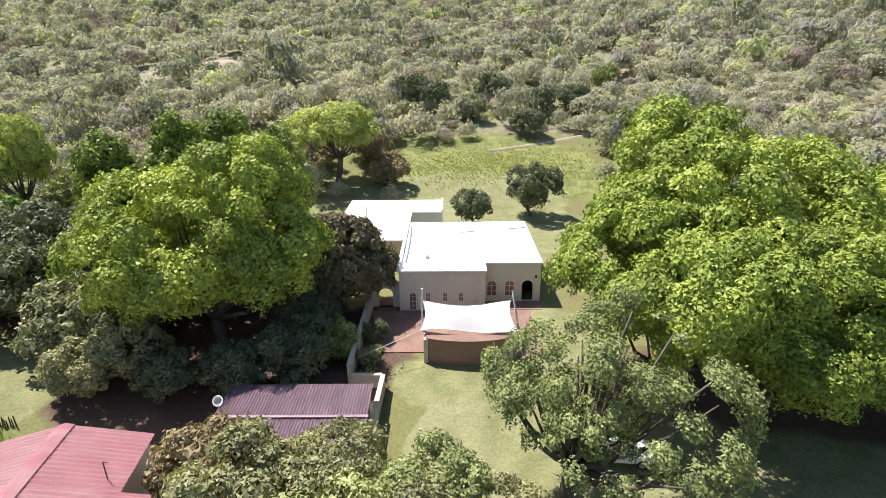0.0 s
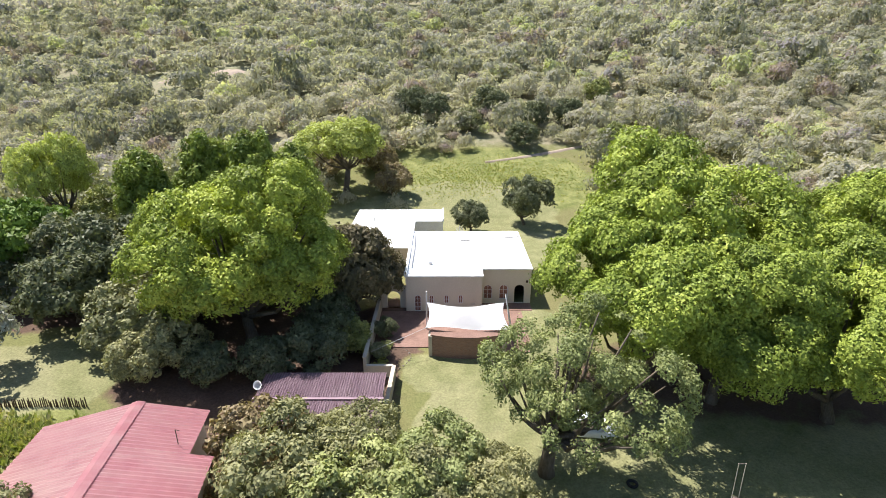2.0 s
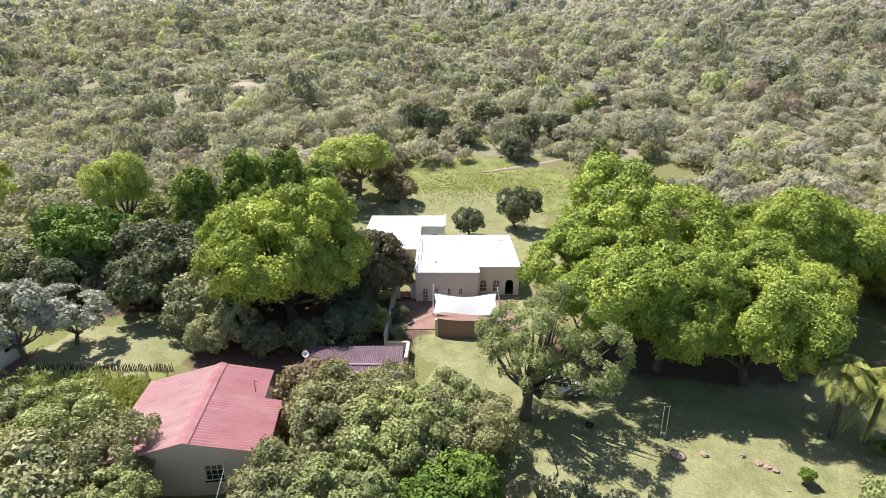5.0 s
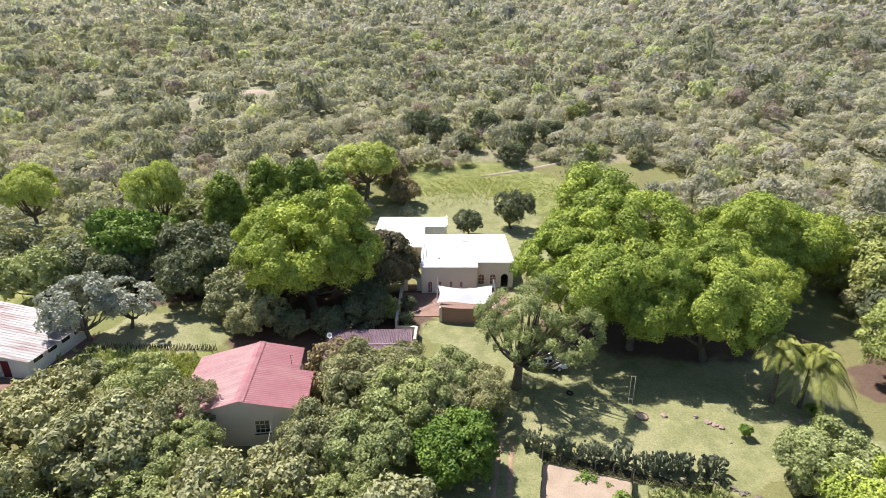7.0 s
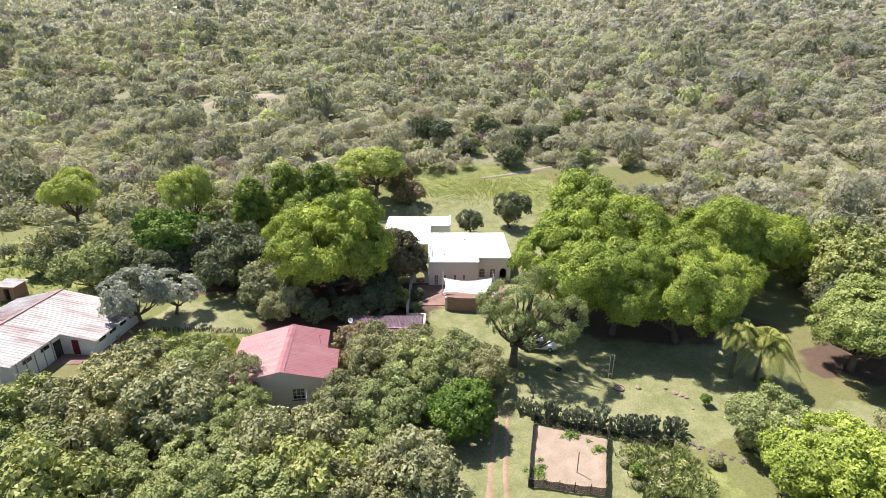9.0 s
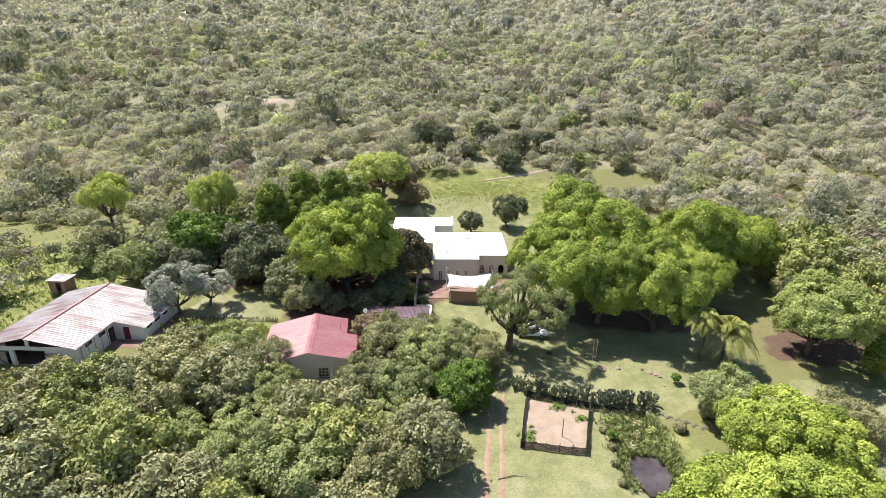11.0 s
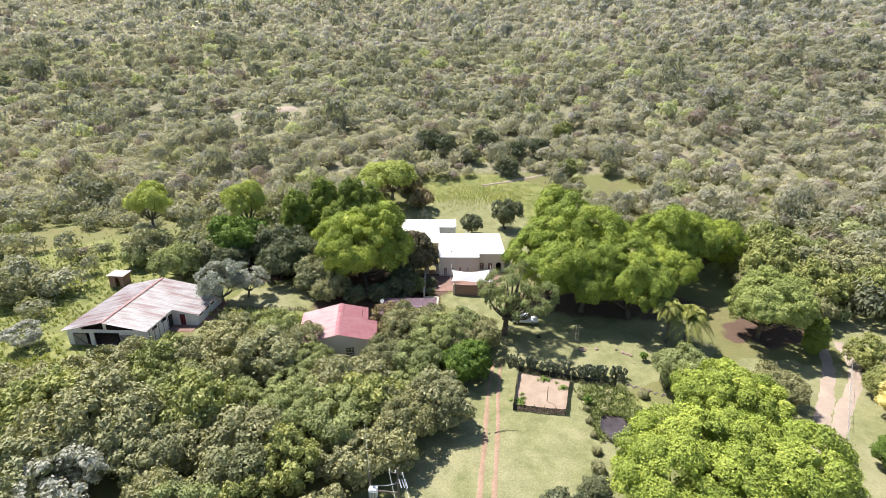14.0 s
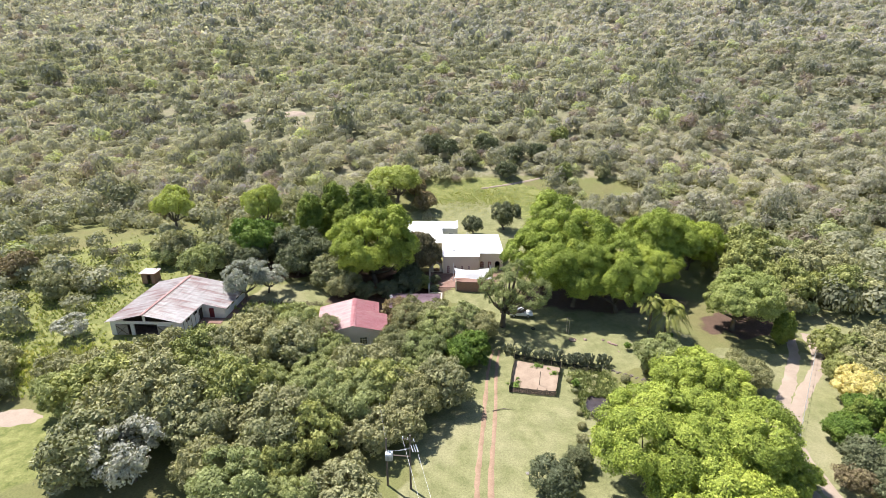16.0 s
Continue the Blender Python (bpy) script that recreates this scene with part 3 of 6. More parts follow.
def opening_outline(xc, w, z0, z1, arch):
    if not arch:
        return [(xc - w / 2, z0), (xc + w / 2, z0), (xc + w / 2, z1), (xc - w / 2, z1)]
    spring = z1 - w / 2
    return [(xc - w / 2, z0), (xc + w / 2, z0)] + [(xc + w / 2 * math.cos(k * math.pi / 10), spring + w / 2 * math.sin(k * math.pi / 10)) for k in range(11)]


def panel(outline, openings=(), thick=0.25):
    """An upright wall panel in the x-z plane, front face at y = 0, with real openings."""
    bm = bmesh.new()
    edges = loop_edges(bm, outline)
    for o in openings:
        edges += loop_edges(bm, opening_outline(*o))
    bmesh.ops.triangle_fill(bm, use_beauty=True, use_dissolve=False, edges=edges)
    made = bmesh.ops.extrude_face_region(bm, geom=list(bm.faces))
    bmesh.ops.translate(bm, vec=(0, thick, 0), verts=[v for v in made["geom"] if isinstance(v, bmesh.types.BMVert)])
    return bm


def shift(bm, x=0.0, y=0.0, z=0.0, turn=0.0):
    bmesh.ops.transform(bm, matrix=pose(x, y, z, 0, 0, turn), verts=bm.verts)
    return bm


def window(parent, xc, w, z0, z1, arch, y, frame_mat, bars=(1, 1), x0=0.0, name="window", glass=None):
    """Frame with glazing bars and a pane, set into the opening."""
    ring_out = opening_outline(xc, w - 0.004, z0 + 0.002, z1 - 0.002, arch)
    ring_in = opening_outline(xc, w - 0.12, z0 + 0.06, z1 - 0.06, arch)
    bm = bmesh.new()
    edges = loop_edges(bm, ring_out) + loop_edges(bm, ring_in)
    bmesh.ops.triangle_fill(bm, use_beauty=True, edges=edges)
    made = bmesh.ops.extrude_face_region(bm, geom=list(bm.faces))
    bmesh.ops.translate(bm, vec=(0, 0.06, 0), verts=[v for v in made["geom"] if isinstance(v, bmesh.types.BMVert)])
    for i in range(bars[0]):
        x = xc - w / 2 + w * (i + 1) / (bars[0] + 1)
        box(x - 0.02, 0.012, z0 + 0.05, x + 0.02, 0.05, z1 - 0.05, 0, bm)
    for i in range(bars[1]):
        z = z0 + (z1 - z0) * (i + 1) / (bars[1] + 1)
        box(xc - w / 2 + 0.05, 0.014, z - 0.02, xc + w / 2 - 0.05, 0.048, z + 0.02, 0, bm)
    win = part(name, shift(bm, x0, y + 0.06), frame_mat, parent)
    pane = bmesh.new()
    vs = [pane.verts.new((x, 0, z)) for x, z in opening_outline(xc, w - 0.1, z0 + 0.05, z1 - 0.05, arch)]
    f = pane.faces.new(vs)
    made = bmesh.ops.extrude_face_region(pane, geom=[f])
    bmesh.ops.translate(pane, vec=(0, 0.008, 0), verts=[v for v in made["geom"] if isinstance(v, bmesh.types.BMVert)])
    part("pane", shift(pane, x0, y + 0.085), glass or M_GLASS, win, "window glass")
    return win


def rect(w, h):
    return [(0, 0), (w, 0), (w, h), (0, h)]


# main house: beige plaster, flat white roof
house = empty("house", pose(-4.8, 46.25, 0), "flat-roofed house with beige plaster walls and white roof", "house")
H0 = 4.15
DOOR_L = (1.3, 0.72, 0.02, 1.95, True)
SMALL = [(2.8, 0.5, 0.95, 1.95, True), (4.47, 0.5, 0.95, 1.95, True), (6.03, 0.5, 0.95, 1.95, True)]
NICHE = (7.37, 0.62, 0.9, 1.85, True)
part("wall", panel(rect(8.4, H0), [DOOR_L, *SMALL, NICHE]), M_PLASTER, house)
for o in SMALL:
    window(house, *o, 0.0, M_WHITE, (1, 1), glass=M_CURTAIN)
part("niche", box(7.0, 0.14, 0.85, 7.75, 0.2, 1.9), M_PLASTER, house)
window(house, *DOOR_L, 0.0, M_WHITE, (1, 3), name="glazed_door", glass=M_CURTAIN)
WIDE = [(0.8, 1.0, 0.55, 2.28, True), (2.6, 1.0, 0.55, 2.28, True)]
ARCH = (4.4, 1.12, 0.02, 2.3, True)
part("wall", shift(panel(rect(5.7, H0), [*WIDE, ARCH]), 8.4, 2.0), M_PLASTER, house)
for o in WIDE:
    window(house, *o, 2.0, M_WHITE, (1, 2), 8.4, glass=M_CURTAIN)
part("wall", box(8.15, 0.25, 0, 8.4, 2.0, H0), M_PLASTER, house)
part("wall", box(0, 0.25, 0, 0.25, 15, H0), M_PLASTER, house)
part("wall", box(13.85, 2.25, 0, 14.1, 15, H0), M_PLASTER, house)
part("wall", box(0.25, 14.75, 0, 13.85, 15, H0), M_PLASTER, house)
# added wall, coloured dark in place of the porch's inner shade
part("wall", box(11.2, 5.4, 0, 13.85, 5.6, 3.0), M_INSIDE, house, "added dark wall for the dim inside of the arched porch")
bm = bmesh.new()
deck = [bm.verts.new((x, y, z)) for x, y, z in ((-0.12, -0.12, H0), (8.52, -0.12, H0), (8.52, 1.88, H0), (14.22, 1.88, H0), (14.22, 15.1, H0 + 0.12), (-0.12, 15.1, H0 + 0.12))]
f = bm.faces.new(deck)
made = bmesh.ops.extrude_face_region(bm, geom=[f])
bmesh.ops.translate(bm, vec=(0, 0, 0.14), verts=[v for v in made["geom"] if isinstance(v, bmesh.types.BMVert)])
part("roof", bm, M_ROOFWHITE, house, "white-painted flat roof")
part("parapet", box(-0.16, -0.16, H0 + 0.12, 0.16, 15.12, H0 + 0.46, 0.03), M_ROOFWHITE, house)
part("gutter", rod([(0.55, 2.0, H0 + 0.33), (0.6, 8, H0 + 0.35), (0.45, 13, H0 + 0.4)], [0.06] * 3, 8), M_GREYMETAL, house, "grey pipe lying on the roof")
part("vent", box(2.5, 3.1, H0 + 0.1, 2.85, 3.5, H0 + 0.42, 0.03), M_GREYMETAL, house, "grey roof vent")
for k in range(11):
    part("spout", rod([(0.6 + k * 0.72, 0.05, H0 - 0.12), (0.6 + k * 0.72, -0.16, H0 - 0.15)], [0.045, 0.045], 8), M_PLASTER, house)
part("lamp", box(13.5, 1.86, 2.6, 13.72, 2.0, 2.86, 0.03), M_DARKFRAME, house, "dark wall lantern")
ant = part("aerial", rod([(6.2, 11, H0 + 0.1), (6.2, 11, H0 + 2.3)], [0.045, 0.04], 6), M_GREYMETAL, house, "thin roof aerial")
for k in range(4):
    part("element", rod([(5.7 + k * 0.04, 11, H0 + 1.7 + 0.15 * k), (6.7 - k * 0.04, 11.02, H0 + 1.7 + 0.15 * k)], [0.014, 0.014], 5), M_GREYMETAL, ant)
part("cable", rod([(6.3, 11, H0 + 0.3), (9, 11.8, H0 + 0.2), (12, 12.3, H0 + 0.25), (14, 12.6, H0 + 0.3)], [0.045] * 4, 5), M_BLACK, house)

rear = empty("house", pose(-14.1, 57.5, 0), "lower flat-roofed rear wing with white roof", "house")
part("wall", panel(rect(9.1, 3.35), [(7.6, 0.9, 0.02, 2.05, False), (5.6, 1.2, 0.9, 2.0, False)]), M_COPING, rear, "tan plastered wall")
window(rear, 5.6, 1.2, 0.9, 2.0, False, 0.0, M_WHITE, (1, 1))
part("wall", box(0, 0.25, 0, 0.25, 17.5, 3.35), M_PLASTER, rear)
part("wall", box(0.25, 17.25, 0, 13.3, 17.5, 3.35), M_PLASTER, rear)
part("wall", shift(panel(rect(4.2, 3.35), [(2.4, 1.2, 0.9, 2.0, False)]), 9.1, 11.5), M_LIME, rear, "pale grey painted wall")
part("wall", box(13.05, 11.75, 0, 13.3, 17.25, 3.35), M_LIME, rear)
part("wall", box(8.85, 0.25, 0, 9.1, 11.5, 3.35), M_PLASTER, rear)
window(rear, 2.4, 1.2, 0.9, 2.0, False, 11.5, M_WHITE, (1, 1), 9.1)
bm = bmesh.new()
f = bm.faces.new([bm.verts.new(p) for p in ((-0.12, -0.12, 3.35), (9.2, -0.12, 3.35), (9.2, 11.38, 3.35), (13.42, 11.38, 3.35), (13.42, 17.6, 3.42), (-0.12, 17.6, 3.42))])
made = bmesh.ops.extrude_face_region(bm, geom=[f])
bmesh.ops.translate(bm, vec=(0, 0, 0.14), verts=[v for v in made["geom"] if isinstance(v, bmesh.types.BMVert)])
part("roof", bm, M_ROOFWHITE, rear, "white-painted flat roof")
part("parapet", box(13.2, 11.3, 3.48, 13.44, 17.6, 3.85, 0.02), M_ROOFWHITE, rear)
part("vent_pipe", rod([(4.2, 3.5, 3.3), (4.2, 3.5, 6.6)], [0.05, 0.05], 8), M_GREYMETAL, rear, "tall thin grey flue pipe")

# yard wall with an arched gateway, boundary wall, low bed walls
gate = empty("wall", pose(-7.75, 47.1, 0), "plastered garden wall with an arched gateway beside the house", "garden wall")
part("arch_wall", panel(rect(2.9, 2.55), [(1.5, 1.45, 0.0, 2.05, True)], 0.3), M_PLASTER, gate)
part("coping", box(-0.04, -0.05, 2.55, 2.94, 0.35, 2.66, 0.02), M_COPING, gate)


def garden_wall(x0, y0, x1, y1, h, label, mat=M_COPING, thick=0.26):
    a, b = Vector((x0, y0, 0)), Vector((x1, y1, 0))
    length, turn = (b - a).length, math.degrees(math.atan2(y1 - y0, x1 - x0))
    z = min(ground_z(x0, y0), ground_z(x1, y1))
    w = empty("garden_wall", pose(x0, y0, z, 0, 0, turn), label, "garden wall")
    part("wall", box(0, -thick / 2, -0.2, length, thick / 2, h), mat, w)
    n = max(1, round(length / 2.4))
    for k in range(n):
        part("coping", box(k * length / n + 0.005, -thick / 2 - 0.05, h + 0.003, (k + 1) * length / n - 0.005, thick / 2 + 0.05, h + 0.09, 0.015), M_COPING, w)
    return w


garden_wall(-7.65, 34.0, -7.7, 47.1, 1.75, "tall plastered boundary wall with pale coping")
garden_wall(-7.5, 33.85, -5.1, 33.85, 1.1, "low plastered wall round a planting bed")
garden_wall(-5.0, 33.7, -5.15, 28.0, 1.5, "plastered wall end beside the purple-roofed shed")

# terrace paving before the house
tp = bmesh.new()
box(-7.5, 38.5, -0.3, -1.8, 46.2, 0.05, 0, tp)
tagged(part("pavement", tp, M_PAVE), "red brick paved courtyard in front of the house", "paving", kind="structure")
tp = bmesh.new()
box(-1.795, 37.6, -0.3, 8.0, 46.2, 0.04, 0, tp)
box(3.62, 46.3, -0.3, 9.25, 48.2, 0.035, 0, tp)
tagged(part("pavement", tp, M_PAVE), "red brick paved patio under the shade sail", "paving", kind="structure")

# brick braai wall: a bowed bar wall
bar = empty("brick_bar", pose(1.6, 37.1, ground_z(1.6, 37.1)), "curved brown face-brick bar wall under the shade sail", "bar wall")


def bowed(w, depth, z0, z1, thick, bulge, n=20):
    bm = bmesh.new()
    cols = []
    for i in range(n + 1):
        s = i / n * 2 - 1
        x, y = s * w / 2, -bulge * (1 - s * s)
        cols.append([bm.verts.new((x, y + dy, z)) for dy, z in ((0, z0), (0, z1), (thick, z1), (thick, z0))])
    for a, b in zip(cols, cols[1:]):
        for k in range(4):
            bm.faces.new((a[k], a[(k + 1) % 4], b[(k + 1) % 4], b[k]))
    bm.faces.new(cols[0])
    bm.faces.new(cols[-1][::-1])
    return bm


part("wall", bowed(6.6, 1, -0.2, 2.15, 0.35, 0.55), M_BRICKWALL, bar)
part("counter", bowed(6.9, 1, 2.153, 2.27, 1.1, 0.6), M_PAVE, bar, "pale red brick-tiled top")
part("pier", box(-3.65, -0.1, -0.2, -3.3, 1.0, 2.15, 0.02), M_COPING, bar, "pale plastered end pier")
part("pier", box(3.3, -0.1, -0.2, 3.65, 1.0, 2.15, 0.02), M_COPING, bar, "pale plastered end pier")

# shade sail on leaning posts
sail = empty("shade_sail", pose(1.6, 40, 0), "white stretched shade sail on four leaning posts", "shade sail")
CORNERS = {(0, 0): (-4.0, -2.3, 2.55), (1, 0): (4.1, -2.6, 2.55), (1, 1): (3.95, 1.9, 3.2), (0, 1): (-3.95, 2.0, 3.2)}
bm = bmesh.new()
N1, N2 = 32, 20
grid = []
for j in range(N2 + 1):
    v = j / N2
    row = []
    for i in range(N1 + 1):
        u = i / N1
        p = sum((Vector(CORNERS[(a, c)]) * ((u if a else 1 - u) * (v if c else 1 - v)) for a in (0, 1) for c in (0, 1)), Vector())
        p.y += (0.42 if v > 0.5 else 0.2) * (0.5 - v) * 2 * 4 * u * (1 - u) * (abs(v - 0.5) * 2)
        p.x += 0.35 * (0.5 - u) * 2 * 4 * v * (1 - v) * (abs(u - 0.5) * 2)
        p.z += 0.6 * max(0.0, 1 - abs(u * 0.62 - v * 0.8) * 2.6) * math.sin(math.pi * u) - 0.32 * math.sin(math.pi * u) * v * v - 0.25 * math.sin(math.pi * u) * (1 - v) ** 3 + 0.012 * math.sin(11 * u + 7 * v)
        row.append(bm.verts.new(p))
    grid.append(row)
for a, b in zip(grid, grid[1:]):
    for k in range(N1):
        bm.faces.new((a[k], a[k + 1], b[k + 1], b[k]))
bmesh.ops.solidify(bm, geom=list(bm.faces), thickness=0.012)
part("sail", bm, M_SAIL, sail, "white tensioned cloth", True)
for a, c, dx, dy, top in ((1, 1, 0.75, -1.5, 1.0), (1, 1, 0.95, -0.2, 0.75), (0, 1, -0.05, 0.15, 1.15)):
    p = CORNERS[(a, c)]
    post = part("post", rod([(p[0] + dx, p[1] + dy, -0.35), (p[0] + dx * 0.12, p[1] + dy * 0.1, p[2] + top)], [0.085, 0.07], 10), M_WHITE, sail)
    part("stay", rod([p, (p[0] + dx * 0.14, p[1] + dy * 0.12, p[2] + top * 0.8)], [0.015, 0.015], 5), M_GREYMETAL, post)
part("stay", rod([CORNERS[(0, 0)], (-9.1, -5.0, 1.5)], [0.018, 0.018], 5), M_GREYMETAL, sail, "thin steel stay cable to the wall")
part("stay", rod([CORNERS[(1, 0)], (3.5, -3.0, 2.1)], [0.018, 0.018], 5), M_GREYMETAL, sail, "thin steel stay to the bar")


def corrugated(fall, width, drop, rib=0.2, amp=0.03, fine=4):
    """Roof sheeting from the ridge (x = 0) down to x = fall, ribs running down the fall, with a little thickness."""
    bm = bmesh.new()
    n = int(width / rib) * fine
    top = []
    for i in range(n + 1):
        y = width * i / n
        z = amp * math.cos(i * math.tau / fine)
        top.append([bm.verts.new((fall * k / 3, y, z - drop * k / 3)) for k in range(4)])
    for a, b in zip(top, top[1:]):
        for k in range(3):
            bm.faces.new((a[k], a[k + 1], b[k + 1], b[k]))
    bmesh.ops.solidify(bm, geom=list(bm.faces), thickness=0.02)
    return bm


def roof_plane(name, parent, origin, turn, fall, width, drop, mat, label="", rib=0.2, amp=0.03):
    ob = part(name, corrugated(fall, width, drop, rib, amp), mat, parent, label)
    ob.matrix_basis = pose(*origin, 0, 0, turn)
    return ob


# shed with a purple roof
shed = empty("shed", pose(-15.2, 24.3, ground_z(-10, 26)), "low shed with purple corrugated roof beside the boundary wall", "shed")
SG = 2.75
part("wall", box(0.2, 0.2, -0.6, 9.7, 0.4, SG - 0.55), M_PLASTER, shed)
part("wall", box(0.2, 6.0, -0.6, 9.7, 6.2, SG - 0.2), M_PLASTER, shed)
part("wall", box(0.2, 0.4, -0.6, 0.4, 6.0, SG - 0.5), M_PLASTER, shed)
part("wall", box(9.5, 0.4, -0.6, 9.7, 6.0, SG - 0.5), M_PLASTER, shed)
roof_plane("roof", shed, (0, 6.5, SG), -90, 3.3, 9.9, 0.22, M_PURPLEROOF, "purple corrugated sheeting")
roof_plane("roof", shed, (0, 3.3, SG - 0.27), -90, 3.3, 9.9, 0.22, M_PURPLEROOF, "purple corrugated sheeting")
part("ridge_cap", box(-0.1, 3.15, SG - 0.235, 10.0, 3.4, SG - 0.16, 0.01), M_PURPLEROOF, shed)

# cottage with the pink-red roof
red = empty("cottage", pose(-21, 18.5, ground_z(-21, 18.5), 0, 0, 7), "small cream cottage with a faded pink-red corrugated roof", "house")
RG, FRONT, BACK = 4.9, -5.6, 5.1
part("wall", box(-5.6, FRONT + 0.65, -0.8, -5.4, BACK - 0.35, 3.45), M_PLASTER, red)
part("wall", box(5.4, FRONT + 0.65, -0.8, 5.6, 0.8, 3.35), M_PLASTER, red)
part("wall", box(4.1, 0.8, -0.8, 4.3, BACK - 0.35, 3.6), M_PLASTER, red)
part("wall", box(4.3, 0.6, -0.8, 5.4, 0.8, 3.35), M_PLASTER, red)
for y, right in ((FRONT + 0.45, 5.6), (BACK - 0.35, 4.3)):
    ops = [(7.6, 1.35, 0.95, 2.35, False), (2.6, 1.35, 0.95, 2.35, False)] if y < 0 else [(3, 1.2, 1.0, 2.2, False)]
    e_r = RG - 0.12 - 0.245 * (right - 0.3)
    w = part("wall", shift(panel([(0, -0.8), (right + 5.6, -0.8), (right + 5.6, e_r), (5.9, RG - 0.1), (0, 3.42)], ops, 0.2), -5.6, y), M_PLASTER, red, "cream gable wall")
    for o in ops:
        window(red, *o, y, M_WHITE, (2, 2), -5.6)
    if y < 0:
        part("sill", box(7.6 - 5.6 - 0.75, y - 0.08, 0.86, 7.6 - 5.6 + 0.75, y + 0.02, 0.95, 0.01), M_BLACK, red, "dark window ledge")
roof_plane("roof", red, (0.3, FRONT, RG), 0, 5.9, 6.4, 1.45, M_REDROOF, "faded pink-red corrugated sheets", 0.3, 0.035)
roof_plane("roof", red, (0.3, FRONT + 6.405, RG), 0, 4.5, 4.3, 1.1, M_REDROOF, "faded pink-red corrugated sheets", 0.3, 0.035)
roof_plane("roof", red, (0.3, BACK, RG), 180, 6.4, 10.7, 1.45, M_REDPALE, "paler, more streaked pink-red corrugated sheets", 0.3, 0.035)
bm = bmesh.new()
f = [bm.verts.new(p) for p in ((-0.15, FRONT - 0.05, RG - 0.03), (0.3, FRONT - 0.05, RG + 0.1), (0.75, FRONT - 0.05, RG - 0.03), (0.75, BACK + 0.05, RG - 0.03), (0.3, BACK + 0.05, RG + 0.1), (-0.15, BACK + 0.05, RG - 0.03))]
bm.faces.new((f[0], f[1], f[4], f[5]))
bm.faces.new((f[1], f[2], f[3], f[4]))
bmesh.ops.solidify(bm, geom=list(bm.faces), thickness=0.02)
part("ridge_cap", bm, M_REDROOF, red, "plain red ridge capping")
part("pipe", rod([(3.9, 1.6, 3.9), (3.9, 1.6, 5.1), (4.15, 1.6, 5.0)], [0.03, 0.03, 0.02], 6), M_DARKFRAME, red, "thin bent vent pipe")

# white barn with a rusting roof
BZ = ground_z(-55, 18)
barn = empty("barn", pose(-61.9, 14.1, BZ, 0, 0, -3), "white barn with a long rusting corrugated roof and open front", "barn")
BW, BL, RX, RZ, EL, ER, WX, WE = 12.7, 16.2, 6.3, 4.25, 2.75, 2.95, 17.1, 2.05
FRONTW = [(2.2, 2.6, 0.0, 2.1, False), (6.2, 4.2, 0.0, 2.2, False)]
outline = [(0, -0.4), (BW, -0.4), (BW, ER - 0.1), (10.4, 2.62), (0.6, 2.62), (0, EL - 0.1)]
part("wall", shift(panel(outline, FRONTW), 0.0, 0.25), M_LIME, barn, "white front wall")
# panel and slab added behind the openings, their dark colour replacing interior shade
part("shade_panel", shift(panel([(0.25, -0.3), (BW - 0.25, -0.3), (BW - 0.25, ER - 0.2), (RX, RZ - 0.15), (0.25, EL - 0.2)], (), 0.15), 0, 3.2), M_INSIDE, barn, "added dark panel for the dim inside of the barn")
part("floor", box(0.25, 0.5, -0.3, BW - 0.25, 3.2, 0.06), M_INSIDE, barn, "added dark slab for the dim floor of the barn")
part("post", box(5.9, 0.3, 2.62, 6.3, 0.45, RZ - 0.1), M_LIME, barn)
part("post", box(1.6, 0.3, 2.62, 2.4, 0.45, 3.1), M_LIME, barn)
for x, lean in ((1.0, 0), (8.35, 0)):
    leaf = part("stable_door", box(x, 0.1, 0.1, x + 2.1, 0.18, 1.95, 0.01), M_STONE, barn, "weathered grey braced door leaf")
    part("brace", rod([(x + 0.1, 0.08, 0.2), (x + 2.0, 0.08, 1.85)], [0.05, 0.05], 4), M_DARKFRAME, leaf)
    part("brace", rod([(x + 0.1, 0.07, 1.85), (x + 2.0, 0.07, 0.2)], [0.05, 0.05], 4), M_DARKFRAME, leaf)
part("wall", box(0, 0.5, -0.4, 0.22, BL - 0.2, EL - 0.1), M_LIME, barn)
part("wall", box(BW - 0.22, 0.5, -0.4, BW, 7.2, ER - 0.12), M_LIME, barn, "white panelled side wall")
for k in range(5):
    part("pilaster", box(BW + 0.003, 0.7 + k * 1.25, -0.4, BW + 0.07, 0.78 + k * 1.25, ER - 0.15), M_STONE, barn)
for y in (1.6, 4.2):
    part("opening", box(BW + 0.003, y, 2.0, BW + 0.05, y + 1.2, 2.45), M_GLASS, barn, "dark high window slot")
# flat dark sheet stands for the shade inside a doorway
part("opening", box(BW + 0.003, 6.0, 0.0, BW + 0.05, 7.1, 2.2), M_INSIDE, barn, "dark panel on the wall for an unlit doorway")
part("wall", shift(panel([(0, -0.4), (WX - BW - 0.2, -0.4), (WX - BW - 0.2, WE - 0.05), (0, ER - 0.1)], [(1.7, 0.95, 0.0, 2.0, False)], 0.2), BW, 7.2), M_LIME, barn, "white wing wall")
part("door", box(BW + 1.24, 7.26, 0.0, BW + 2.16, 7.32, 1.98, 0.01), M_MAROON, barn, "maroon painted door")
part("wall", box(WX - 0.4, 7.4, -0.4, WX - 0.2, BL - 0.2, WE), M_LIME, barn)
for k in range(4):
    part("window", box(WX - 0.2 + 0.003, 8.0 + k * 2.0, 1.35, WX - 0.15, 9.2 + k * 2.0, 1.75), M_GLASS, barn, "dark window slot under the eave")
